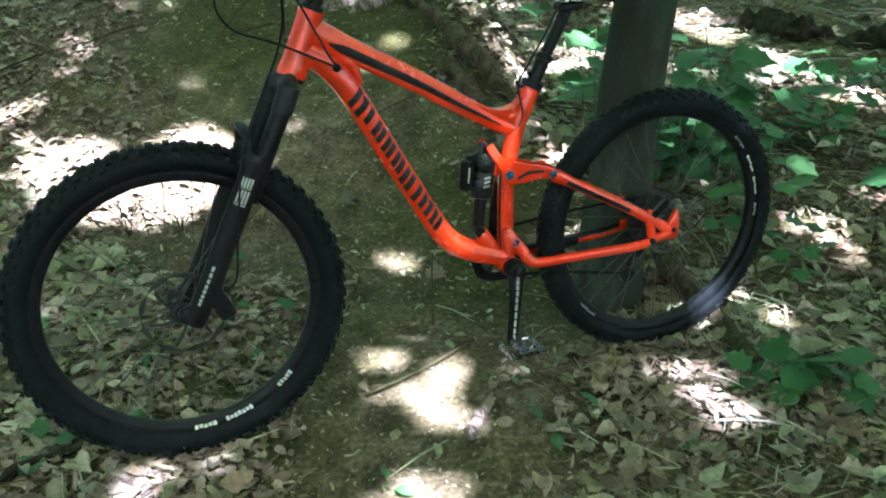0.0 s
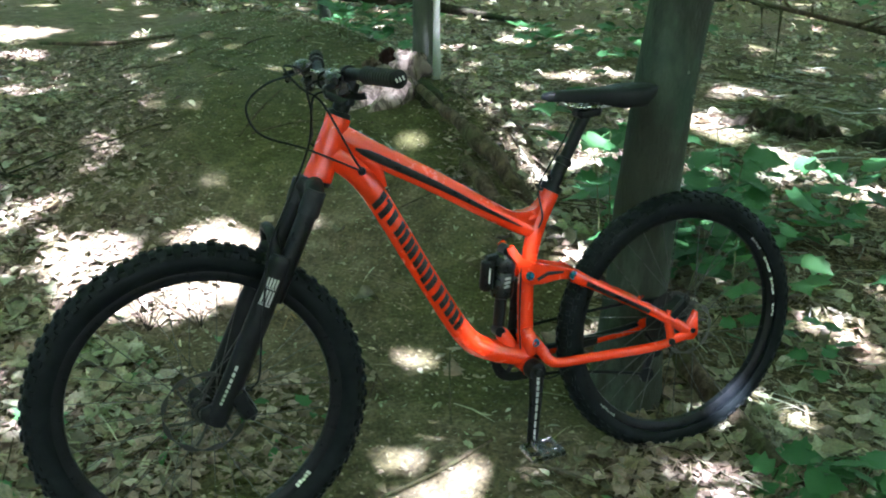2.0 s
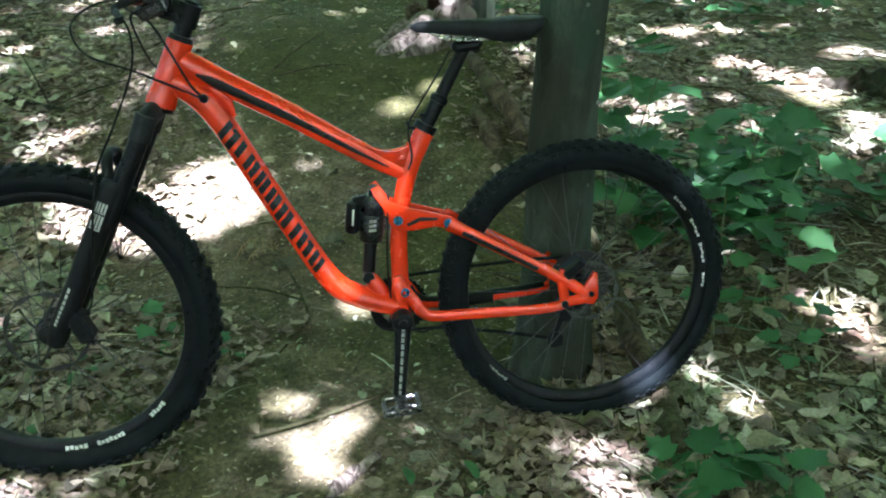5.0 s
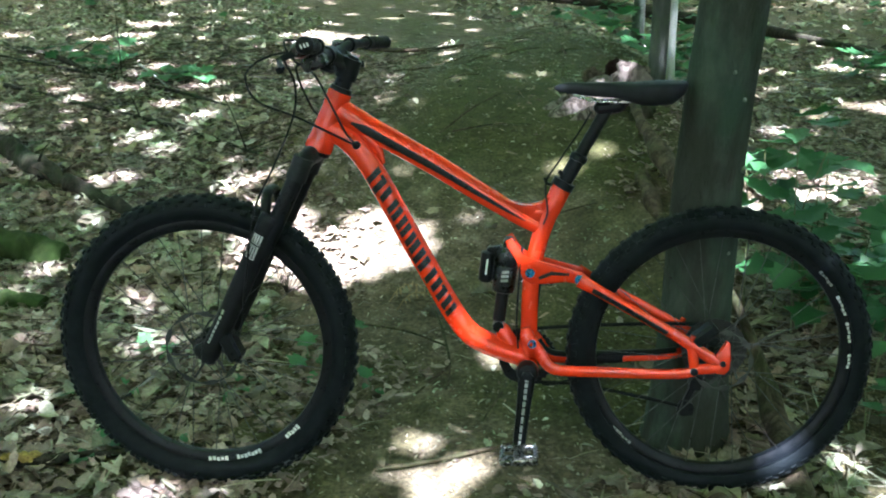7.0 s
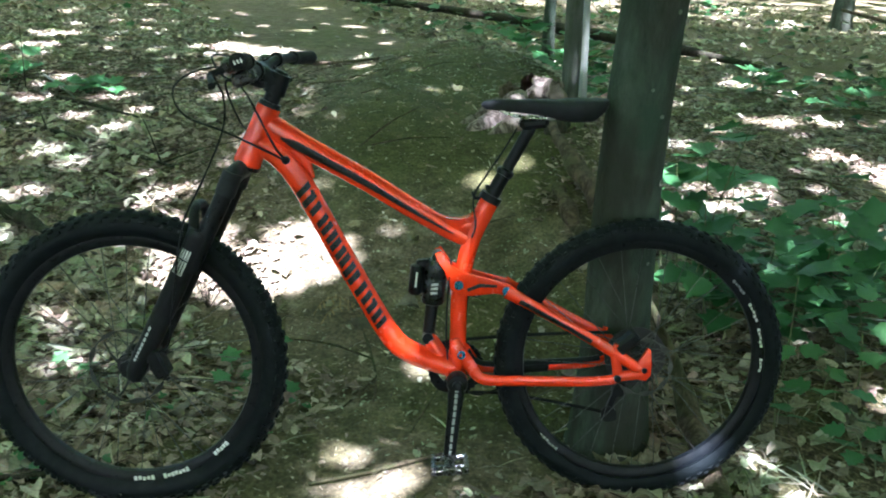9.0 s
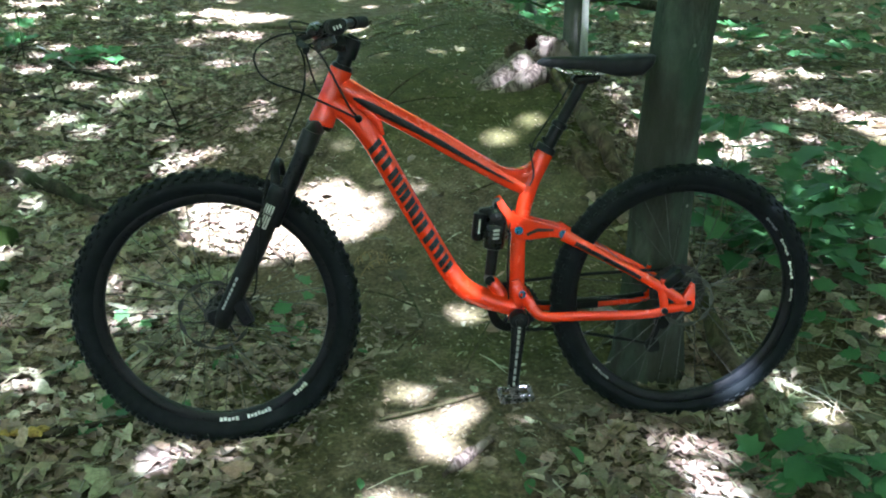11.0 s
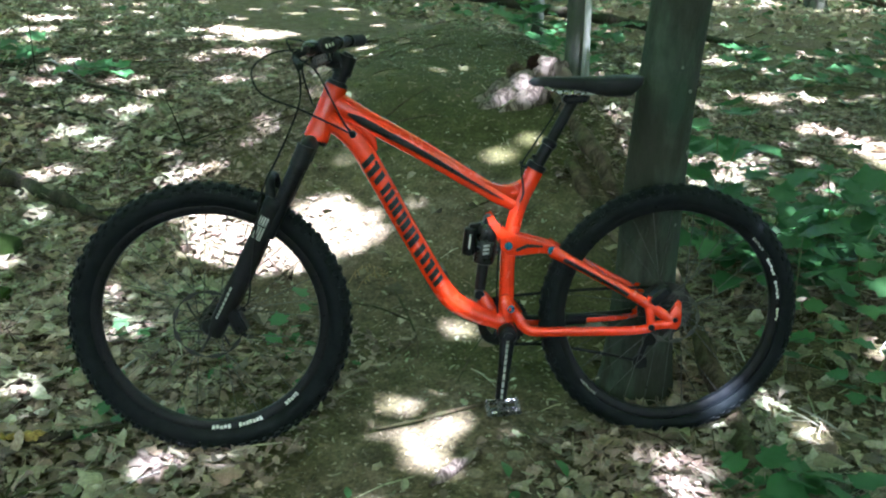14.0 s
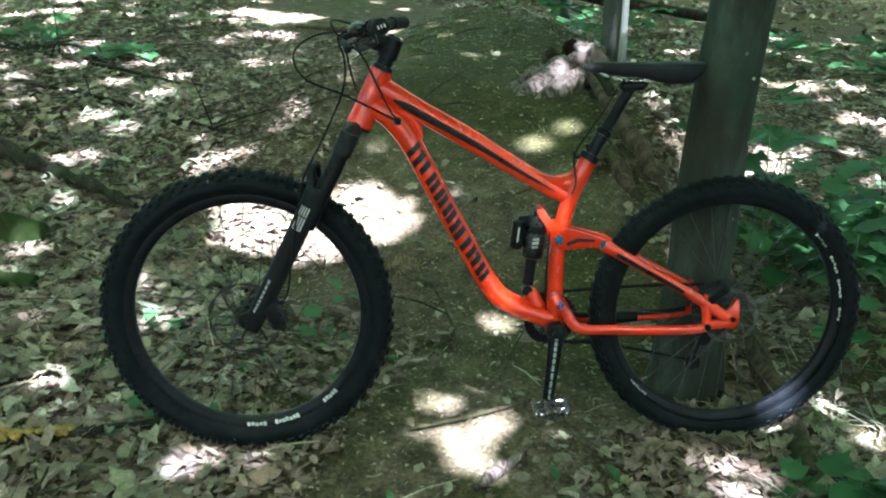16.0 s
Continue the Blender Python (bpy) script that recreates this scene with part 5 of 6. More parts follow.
        ri = rotor_r - 0.0095 + 0.003 * math.cos(9 * t)
        for rr, yy in ((ri, yr - 0.0009), (ro, yr - 0.0009), (ro, yr + 0.0009), (ri, yr + 0.0009)):
            v.append((c[0] + rr * math.cos(t), yy, c[2] + rr * math.sin(t)))
    for i in range(n):
        j = (i + 1) % n
        for k in range(4):
            q = (k + 1) % 4
            f.append((i * 4 + k, i * 4 + q, j * 4 + q, j * 4 + k))
    g = Geo().add(v, f)
    for k in range(6):
        t = 2 * math.pi * k / 6 + 0.3
        inner = c + np.array((0.021 * math.cos(t), yr, 0.021 * math.sin(t)))
        outer = c + np.array(((rotor_r - 0.014) * math.cos(t + 0.55), yr, (rotor_r - 0.014) * math.sin(t + 0.55)))
        part("rotor_arm", tube([inner, (inner + outer) / 2 + 0.004 * np.array((math.cos(t), 0, math.sin(t))), outer], [(0.0009, 0.003)] * 3, 8), steel, rim)
    part("rotor_carrier", lathe([(0.015, -0.001), (0.024, -0.001), (0.024, 0.001), (0.015, 0.001)], c + np.array((0, yr, 0)), (0, 1, 0), 24), steel, rim)
    part("brake_rotor", g, steel, rim, "steel brake rotor", angle=30)
    return rim


front_wheel = wheel("front_wheel", FRONT, 0.356, 0.0295, 0.090, 0.050, 0.050, [(263, 273, WHITE), (246, 259, WHITE), (223, 232, WHITE)], [(112, 122, 20, 32), (248, 262, 24, 38), (232, 244, 24, 38)], "black front wheel with white rim decals", steel=ROTOR)
front_wheel.matrix_basis = Matrix.Translation((0.004, 0, -0.004)) @ Matrix.Translation(Vector(FRONT)) @ Matrix.Diagonal((1.02, 1.0, 1.02, 1)) @ Matrix.Translation(-Vector(FRONT))
wheel("rear_wheel", REAR, 0.345, 0.0290, 0.072, 0.058, 0.040, [(150, 160, WHITE), (163, 173, WHITE), (178, 185, WHITE), (136, 145, GREY), (310, 322, GREY)], [], "black rear wheel with white rim decals", 0.50, ROTOR_BRIGHT, 0.55)
part("thru_axle", rod((1.185, -0.066, 0), (1.185, 0.070, 0), 0.0075, 14), BLACK, bicycle)
part("thru_axle", rod((0, -0.074, 0), (0, 0.074, 0), 0.0065, 14), BLACK, bicycle)

# fork
AX = unit((0.39, 0, -0.92))
crown = part("fork_crown", Geo(), CASTING, bicycle, "dark grey forged fork crown")
g = tube(glide([(0.934, 0.064, 0.425), (0.925, 0.050, 0.444), (0.917, 0.0, 0.452), (0.925, -0.050, 0.444), (0.934, -0.064, 0.425)], 20), [(0.020, 0.024)] * 20, 16, hint=(1, 0, 0.4))
for s in (1, -1):
    tube([(0.924, 0.064 * s, 0.452), (0.945, 0.064 * s, 0.402)], [0.0225, 0.0225], 20, g)
crown.data = mesh_of("fork_crown", g, CASTING, 50)
for s in (1, -1):
    y = 0.064 * s
    part("stanchion", rod((0.942, y, 0.410), (1.030, y, 0.230), 0.0195, 20), BLACK, bicycle, "black stanchion tube")
    low = glide([(1.004, y, 0.318), (1.030, y, 0.262), (1.085, y, 0.150), (1.130, y, 0.060), (1.158, y, 0.006), (1.170, y, -0.026)], 24)
    low_r = np.stack([np.interp(np.arange(24), [0, 1, 2, 16, 23], [0.0235, 0.0260, 0.0240, 0.0230, 0.0160]), np.interp(np.arange(24), [0, 1, 2, 16, 20, 23], [0.0235, 0.0260, 0.0245, 0.0240, 0.0230, 0.0170])], 1)
    g = tube(low, low_r, 20)
    plate([(1.158, 0.016), (1.178, 0.020), (1.198, 0.012), (1.202, -0.006), (1.192, -0.020), (1.170, -0.028), (1.156, -0.014)], y - 0.012, y + 0.008, g, 0.004)
    leg = part("fork_leg", g, SATIN, bicycle, "black fork lower leg", angle=50)
    part("seal", tube([low[0] - AX * 0.006, low[0] + AX * 0.006], [0.0225, 0.0255], 20), BLACK, leg)
    out = 0 if s > 0 else 180
    for k in range(8):
        part("letter_bar", skin(low, low_r, 0.50 + k * 0.030, 0.522 + k * 0.030, out + (17 if s > 0 else -31), out + (31 if s > 0 else -17), 0.0008, 2, 3), PALE, leg, "plain pale printed bar")
    if s > 0:
        for row in (0.150, 0.214):
            for k in range(4):
                part("label", skin(low, low_r, row, row + 0.050, -12 + 15 * k, -2 + 15 * k, 0.0008, 3, 2), PALE, leg, "pale printed letter bar")
            part("label", skin(low, low_r, row + 0.052, row + 0.057, -14, 46, 0.0008, 1, 6), GREY, leg, "grey printed line")
arch = glide([(1.018, 0.066, 0.292), (1.016, 0.062, 0.330), (1.018, 0.040, 0.362), (1.020, 0.0, 0.370), (1.018, -0.040, 0.362), (1.016, -0.062, 0.330), (1.018, -0.066, 0.292)], 28)
part("fork_arch", tube(arch, [(0.012, 0.010)] * 28, 12, hint=(1, 0, 0)), SATIN, bicycle, "black fork brace arch")
cal = part("brake_caliper", block((0.036, 0.044, 0.070), pose(1.112, 0.062, 0.014, 0, 24, 0), 0.006), BLACK, bicycle, "black disc brake caliper")
part("mount", block((0.022, 0.018, 0.085), pose(1.126, 0.062, 0.030, 0, 24, 0), 0.004), BLACK, cal)
for z in (0.045, -0.022):
    part("bolt", rod((1.104, 0.062, z), (1.090, 0.062, z - 0.006), 0.005, 8), BLACK, cal)
cal = part("brake_caliper", block((0.030, 0.040, 0.060), pose(0.040, 0.052, 0.062, 0, -50, 0), 0.006), BLACK, bicycle, "black disc brake caliper")
part("mount", block((0.070, 0.014, 0.016), pose(0.062, 0.052, 0.052, 0, 24, 0), 0.004), BLACK, cal)

# stem, bar and controls
part("spacer", tube([(0.849, 0, 0.599), (0.840, 0, 0.620)], [0.0185, 0.0185], 20), BLACK, bicycle)
stem = part("stem", Geo(), BLACK, bicycle, "short black stem")
g = tube([(0.841, 0, 0.618), (0.823, 0, 0.661)], [0.0245, 0.0230], 20)
tube(glide([(0.834, 0, 0.640), (0.850, 0, 0.650), (0.874, 0, 0.664)], 8), [(0.024, 0.021)] * 8, 16, g)
lathe([(0.017, -0.026), (0.0215, -0.026), (0.0215, 0.026), (0.017, 0.026)], (0.877, 0, 0.667), (0, 1, 0), 22, g)
stem.data = mesh_of("stem", g, BLACK, 50)
part("top_cap", tube([(0.823, 0, 0.661), (0.820, 0, 0.667)], [0.0165, 0.013], 18), BLACK, stem)
for y in (-0.018, 0.018):
    for z in (0.653, 0.683):
        part("bolt", rod((0.892, y, z), (0.901, y, z + 0.003), 0.0035, 8), STEEL, stem)
BAR = glide([(0.838, 0.392, 0.694), (0.856, 0.250, 0.692), (0.868, 0.150, 0.688), (0.877, 0.065, 0.669), (0.877, 0.0, 0.667), (0.874, -0.065, 0.669), (0.858, -0.150, 0.688), (0.838, -0.250, 0.692), (0.806, -0.392, 0.692)], 60)
part("handlebar", tube(BAR, np.interp(np.arange(60), [0, 18, 24, 35, 41, 59], [0.0111, 0.0111, 0.0159, 0.0159, 0.0111, 0.0111]), 16, hint=(0, 0, 1)), SATIN, bicycle, "black riser handlebar")
for s in (1, -1):
    end = BAR[0] if s > 0 else BAR[-1]
    inn = BAR[9] if s > 0 else BAR[-10]
    d = unit(inn - end)
    prof = [(0.008, -0.003), (0.0150, -0.003), (0.0165, 0.000), (0.0165, 0.010)]
    for k in range(9):
        prof += [(0.0148, 0.014 + k * 0.012), (0.0160, 0.016 + k * 0.012), (0.0160, 0.022 + k * 0.012)]
    prof += [(0.0168, 0.126), (0.0168, 0.136), (0.012, 0.136)]
    grip = part("grip", lathe(prof, end, d, 20), GRIP, bicycle, "black rubber lock-on grip", angle=30)
    part("bar_end", lathe([(0.001, -0.006), (0.010, -0.0055), (0.013, -0.003), (0.013, 0.0)], end, d, 18), BLACK, grip)
    for q in range(3):
        part("label", block((0.0030, 0.0008, 0.0075), Matrix.Translation(Vector(end - d * 0.0066)) @ pose(0.006 - 0.006 * q, 0, 0.002 * q - 0.002, 0, 25, 0), 0.0002), WHITE, grip, "pale printed bar on the bar end")
    c = BAR[14] if s > 0 else BAR[-15]
    lever = part("brake_lever", lathe([(0.012, -0.009), (0.017, -0.009), (0.017, 0.009), (0.012, 0.009)], c, d, 18), BLACK, bicycle, "black hydraulic brake lever")
    tip = c + np.array((0.045, 0.075 * s, -0.018))
    part("cylinder", tube(glide([c + np.array((0.024, -0.030 * s, -0.002)), c + np.array((0.030, 0.010 * s, -0.006)), c + np.array((0.036, 0.045 * s, -0.010))], 10), [0.009, 0.014, 0.0165, 0.018, 0.018, 0.018, 0.017, 0.016, 0.013, 0.009], 14), GLOSS, lever, "glossy black master cylinder")
    part("blade", tube(glide([c + np.array((0.036, 0.040 * s, -0.014)), c + np.array((0.060, 0.062 * s, -0.024)), c + np.array((0.050, 0.100 * s, -0.034)), c + np.array((0.038, 0.130 * s, -0.040)), c + np.array((0.046, 0.142 * s, -0.044))], 18), [(0.0035, 0.0065)] * 18, 10), SATIN, lever, "dark lever blade")
    part("cap", block((0.022, 0.034, 0.003), pose(*(c + np.array((0.031, 0.012 * s, 0.008))), 0, 10, 0), 0.001), GREY, lever, "pale cap")
    c2 = BAR[17] if s > 0 else BAR[-18]
    pod = part("shifter", block((0.050, 0.046, 0.032), pose(*(c2 + np.array((0.010, -0.004 * s, -0.026))), 0, 20, 0), 0.007), GLOSS, bicycle, "glossy black trigger shifter pod")
    part("paddle", tube(glide([c2 + np.array((-0.004, 0.0, -0.034)), c2 + np.array((-0.026, 0.012 * s, -0.040)), c2 + np.array((-0.040, 0.030 * s, -0.038))], 8), [(0.003, 0.007)] * 8, 8), BLACK, pod, "thumb paddle")


def cable(points, r=0.0024, mat=None, label="thin black cable housing"):
    return part("cable", tube(glide(points, 40), r, 8, hint=(0.2, 0.9, 0.3)), mat or SATIN, bicycle, label)


L, Rr = BAR[14], BAR[-15]
cable([L + np.array((0.022, -0.034, -0.004)), (0.940, 0.135, 0.668), (0.930, 0.100, 0.615), (0.938, 0.086, 0.545), (0.985, 0.082, 0.440), (1.030, 0.084, 0.352), (1.046, 0.090, 0.280), (1.066, 0.092, 0.150), (1.078, 0.088, 0.070), (1.104, 0.080, 0.045)], label="front brake hose running down the fork")
cable([Rr + np.array((0.022, 0.034, -0.004)), (0.930, -0.060, 0.676), (1.000, 0.020, 0.668), (1.048, 0.050, 0.630), (1.026, 0.056, 0.574), (0.940, 0.052, 0.538), (0.870, 0.044, 0.503), (0.818, 0.034, 0.476)], label="looped black brake hose into the frame")
cable([c2 + np.array((0.028, 0.010, -0.026)), (0.920, -0.040, 0.690), (0.965, 0.030, 0.700), (0.940, 0.060, 0.660), (0.899, 0.050, 0.630), (0.862, 0.050, 0.560), (0.835, 0.046, 0.505), (0.817, 0.034, 0.478)], label="black gear cable into the frame")
cable([BAR[17] + np.array((0.028, -0.010, -0.026)), (0.925, 0.100, 0.640), (0.915, 0.020, 0.560), (0.905, -0.040, 0.530), (0.860, -0.050, 0.500)], label="black seatpost cable")
cable([(0.400, 0.020, 0.300), (0.392, 0.024, 0.330), (0.396, 0.012, 0.392), (0.366, 0.012, 0.445), (0.330, 0.012, 0.500), (0.302, 0.010, 0.548)], 0.0022, label="thin cable along the seatpost")
cable([(0.446, 0.024, 0.250), (0.452, 0.030, 0.180), (0.456, 0.030, 0.080), (0.452, 0.026, 0.010)], 0.0022)
cable([(0.425, 0.030, -0.045), (0.390, 0.038, -0.072), (0.345, 0.044, -0.060), (0.320, 0.052, -0.046)], 0.0022)

# seatpost and saddle
UP = unit((-0.095, 0, 0.175))
S0 = np.array((0.358, 0, 0.387))
part("seat_collar", lathe([(0.0215, -0.008), (0.0255, -0.008), (0.0255, 0.009), (0.0215, 0.009)], S0, UP, 22), BLACK, bicycle, "black seat collar")
part("lever", tube(glide([S0 + np.array((0.024, 0.006, 0)), S0 + np.array((0.036, 0.012, 0.004)), S0 + np.array((0.040, 0.004, 0.014))], 8), 0.004, 8), BLACK, bicycle, "quick-release lever")
post = part("seatpost", rod(S0 - UP * 0.01, S0 + UP * 0.062, 0.0165, 20), BLACK, bicycle, "black dropper seatpost")
part("collar", lathe([(0.016, 0), (0.0200, 0.001), (0.0200, 0.012), (0.0165, 0.016), (0.013, 0.018)], S0 + UP * 0.060, UP, 20), BLACK, post)
part("inner_post", rod(S0 + UP * 0.07, S0 + UP * 0.186, 0.0135, 18), SATIN, post)
H = S0 + UP * 0.188
part("clamp", block((0.066, 0.044, 0.026), pose(*(H + np.array((-0.004, 0, 0.006))), 0, 6, 0), 0.009), BLACK, post, "black saddle clamp")
part("guide", block((0.010, 0.012, 0.014), pose(*(S0 + UP * 0.03 + np.array((0.021, 0.006, 0))), 0, 28, 0), 0.003), BLACK, post)
saddle = part("saddle", Geo(), LEATHER, bicycle, "slim black saddle")
k = 26
u = np.linspace(0, 1, k)
px = 0.382 - 0.278 * u
pz = np.interp(u, [0, 0.12, 0.35, 0.6, 0.82, 1.0], [0.597, 0.598, 0.596, 0.596, 0.601, 0.609])
half = np.interp(u, [0, 0.03, 0.10, 0.30, 0.50, 0.68, 0.85, 0.96, 1.0], [0.004, 0.013, 0.018, 0.021, 0.031, 0.055, 0.068, 0.060, 0.040])
topz = np.interp(u, [0, 0.03, 0.15, 0.5, 0.8, 1.0], [0.004, 0.010, 0.013, 0.015, 0.014, 0.004])
drop = np.interp(u, [0, 0.03, 0.15, 0.45, 0.70, 0.88, 1.0], [0.004, 0.012, 0.018, 0.024, 0.048, 0.050, 0.020])
verts, m = [], 18
for i in range(k):
    for j in range(m):
        a = 2 * math.pi * j / m
        cx, sz = math.cos(a), math.sin(a)
        z = topz[i] * abs(sz) ** 0.7 if sz >= 0 else -drop[i] * (abs(sz) ** 0.5) * (0.35 + 0.65 * abs(cx) ** 0.6)
        verts.append((px[i], half[i] * np.sign(cx) * abs(cx) ** 0.75, pz[i] + z))
faces = [(i * m + j, i * m + (j + 1) % m, (i + 1) * m + (j + 1) % m, (i + 1) * m + j) for i in range(k - 1) for j in range(m)]
faces += [tuple(range(m - 1, -1, -1)), tuple((k - 1) * m + j for j in range(m))]
saddle.data = mesh_of("saddle", Geo().add(verts, faces), LEATHER, 60)
for s in (1, -1):
    part("rail", tube(glide([(0.350, 0.010 * s, 0.592), (0.325, 0.018 * s, 0.578), (0.290, 0.022 * s, 0.571), (0.235, 0.024 * s, 0.570), (0.190, 0.032 * s, 0.575), (0.160, 0.038 * s, 0.584)], 24), 0.0032, 10), STEEL, saddle, "bright metal saddle rail")


# ---- green plants ----
def stalked(kind, cup, seed):
    """A leaf with its stalk, from the stem outwards."""
    v, f = leaf_shape(kind, cup, seed)
    v = v + np.array((0, 0.45, 0))
    k = len(v)
    z = v[2][2]
    v = np.vstack([v, [(-0.012, 0, 0), (0.012, 0, 0), (0.008, 0.47, z), (-0.008, 0.47, z), (0, 0, -0.02), (0, 0.47, z - 0.015)]])
    f = f + [(k, k + 1, k + 2), (k, k + 2, k + 3), (k + 1, k + 4, k + 5), (k + 1, k + 5, k + 2), (k + 4, k, k + 3), (k + 4, k + 3, k + 5)]
    return mesh_of("leaf", Geo().add(v, f), GREEN, 60)


MAPLE = [stalked("maple", 0.18, s) for s in range(4)]
OVAL = [stalked("oval", 0.20, s + 5) for s in range(3)]


def seedling(x, y, tall, leaves, size, seed, label, shapes=None):
    """A thin stem with leaves on stalks, spread in tiers."""
    rnd = random.Random(seed)
    thing = tagged(new("seedling"), label, "plant", "green seedlings")
    thing.location = on(x, y)
    lean = Vector((rnd.uniform(-0.2, 0.2), rnd.uniform(-0.2, 0.2), 1)) * tall
    path = glide([(0, 0, -0.02), lean * 0.5 + Vector((rnd.uniform(-0.02, 0.02), rnd.uniform(-0.02, 0.02), 0)), lean], 10)
    g = tube(path, np.linspace(0.0035, 0.0015, 10), 6)
    spots = []
    for i in range(leaves):
        at = path[min(9, int(9 * (0.35 + 0.65 * (i + 1) / leaves)))]
        a = i * 2.4 + rnd.uniform(-0.4, 0.4)
        spots.append((at, a))
    part("stem", g, STEM, thing)
    for tip, a in spots:
        q = size * rnd.uniform(0.7, 1.25)
        m = Matrix.Translation(Vector(tip)) @ pose(0, 0, 0, 0, 0, math.degrees(a) - 90) @ pose(0, 0, 0, rnd.uniform(-22, 26), rnd.uniform(-25, 25), 0) @ Matrix.Diagonal((q, q, q, 1))
        part("leaf", rnd.choice(shapes or MAPLE), GREEN, thing, m=m)
    return thing


rnd = random.Random(77)
TALL = "green maple seedling with broad lobed leaves beside the tree"
LOW = "low green seedling with small leaves among dead leaves"
for i, (x, y, h) in enumerate(((0.50, 3.10, 0.60), (0.58, 3.12, 0.66), (0.66, 3.06, 0.60), (0.55, 3.22, 0.52), (0.62, 3.30, 0.50))):
    seedling(x, y, h, 8, 0.125, 1 + i, TALL)
for i in range(27):
    x, y = (rnd.uniform(0.66, 1.25), rnd.uniform(2.65, 3.6)) if i < 15 else (rnd.uniform(0.75, 1.9), rnd.uniform(2.6, 4.0))
    h, leaves, wide = rnd.uniform(0.22, 0.48) if i < 15 else rnd.uniform(0.08, 0.30), rnd.randrange(7, 11), rnd.uniform(0.095, 0.15)
    if y > 2.85:
        seedling(x, y, h, leaves, wide, 100 + i, TALL)
for i, (x, y, h) in enumerate(((1.14, 2.60, 0.10), (1.22, 2.72, 0.14), (1.02, 2.75, 0.16), (0.92, 2.62, 0.15))):
    seedling(x, y, h, 5, 0.07, 200 + i, LOW)
for i, (x, y) in enumerate(((0.85, 1.98), (0.93, 2.03), (1.01, 2.09), (1.07, 2.03))):
    seedling(x, y, 0.05, 6, 0.088, 230 + i, "low green plant with broad lobed leaves among dead leaves")
for i, (x, y) in enumerate(((-1.08, 2.05), (-0.63, 2.27), (-0.64, 2.47), (-1.08, 1.77), (-0.80, 1.61))):
    seedling(x, y, 0.03, 4, 0.062, 350 + i, LOW)
for i, (x, y) in enumerate(((0.33, 1.76), (0.46, 1.81), (-0.72, 2.02), (-0.55, 2.22), (-0.42, 2.05), (-0.36, 2.20), (-0.98, 1.86), (-0.9, 2.35), (-1.2, 1.9), (-0.60, 1.72), (0.20, 2.55), (-1.5, 2.3), (0.62, 1.72), (1.0, 1.75), (-0.02, 1.55))):
    seedling(x, y, 0.025, rnd.randrange(2, 4), 0.05, 300 + i, LOW, OVAL + MAPLE[:1])
for i, (x, y, h) in enumerate(((-4.22, 4.85, 0.20), (-4.36, 4.78, 0.15), (-3.64, 4.74, 0.09), (-3.45, 4.78, 0.08), (-4.9, 5.0, 0.12))):
    seedling(x, y, h, 8, 0.13, 400 + i, "bright green broad-leaved plant on the leaf litter")
for i in range(11):
    x, y = (rnd.uniform(-1.6, -0.5), rnd.uniform(5.2, 8.0)) if i < 9 else (rnd.uniform(-0.1, 0.5), rnd.uniform(7.6, 9.4))
    if i < 9 and x < -1.15 - (y - 5.2) * 0.1:
        x += 0.5
    seedling(x, y, rnd.uniform(0.10, 0.30), 8, rnd.uniform(0.10, 0.17), 500 + i, "green leafy seedling at the edge of the trail")


def dead_fern(x, y, seed):
    """A withered brown frond: a bent stalk with narrow leaflets in pairs."""
    rnd = random.Random(seed)
    thing = tagged(new("dead_fern"), "withered brown fern frond at the edge of the trail", "plant")
    thing.location = on(x, y)
    path = glide([(0, 0, 0), (0.02, 0.03, 0.045), (0.06, 0.06, 0.060), (0.11, 0.08, 0.040)], 12)
    part("stem", tube(path, np.linspace(0.0022, 0.0008, 12), 6), FERN, thing)
    for i in range(3, 12):
        for side in (-1, 1):
            q = 0.040 * (1.15 - 0.06 * i) * rnd.uniform(0.8, 1.2)
            m = Matrix.Translation(Vector(path[i])) @ pose(0, 0, 0, rnd.uniform(-30, 10), rnd.uniform(-30, 30), -65 + 75 * side + rnd.uniform(-12, 12)) @ Matrix.Diagonal((q, q, q, 1))
            part("leaflet", NARROW, FERN, thing, m=m)
    return thing


FERN = worn("withered_fern", (0.11, 0.075, 0.035), (0.24, 0.17, 0.085), 0.8, scale=60, relief=0.2)
NARROW = mesh_of("leaflet", Geo().add(*leaf_shape("narrow", 0.3, 4)), FERN, 60)
dead_fern(-0.56, 2.67, 3)
dead_fern(-0.62, 2.72, 4)


def dead_twigs(x, y, seed, count, tall):
    """A small dead shrub: thin bare stems that fork upwards."""
    rnd = random.Random(seed)
    thing = tagged(new("dead_shrub"), "small dead shrub of thin bare twigs in the litter", "shrub")
    thing.location = on(x, y)
    for _ in range(count):
        a, h, out = rnd.uniform(0, 6.28), tall * rnd.uniform(0.6, 1.1), rnd.uniform(0.3, 1.1)
        tip = Vector((math.cos(a) * out * h, math.sin(a) * out * h, h))
        mid = tip * 0.5 + Vector((rnd.uniform(-0.01, 0.01), rnd.uniform(-0.01, 0.01), 0.01))
        g = tube(glide([(0, 0, -0.01), mid, tip], 8), np.linspace(0.0017, 0.0007, 8), 5)
        for _ in range(2):
            w = mid.lerp(tip, rnd.uniform(0.1, 0.8))
            rod(w, w + Vector((rnd.uniform(-0.04, 0.04), rnd.uniform(-0.04, 0.04), rnd.uniform(0.01, 0.04))), 0.0009, 5, g, 0.0005)
        part("twig", g, DARKWOOD, thing)
    return thing


dead_twigs(-0.99, 2.62, 6, 11, 0.13)
dead_twigs(-0.83, 2.66, 7, 8, 0.10)


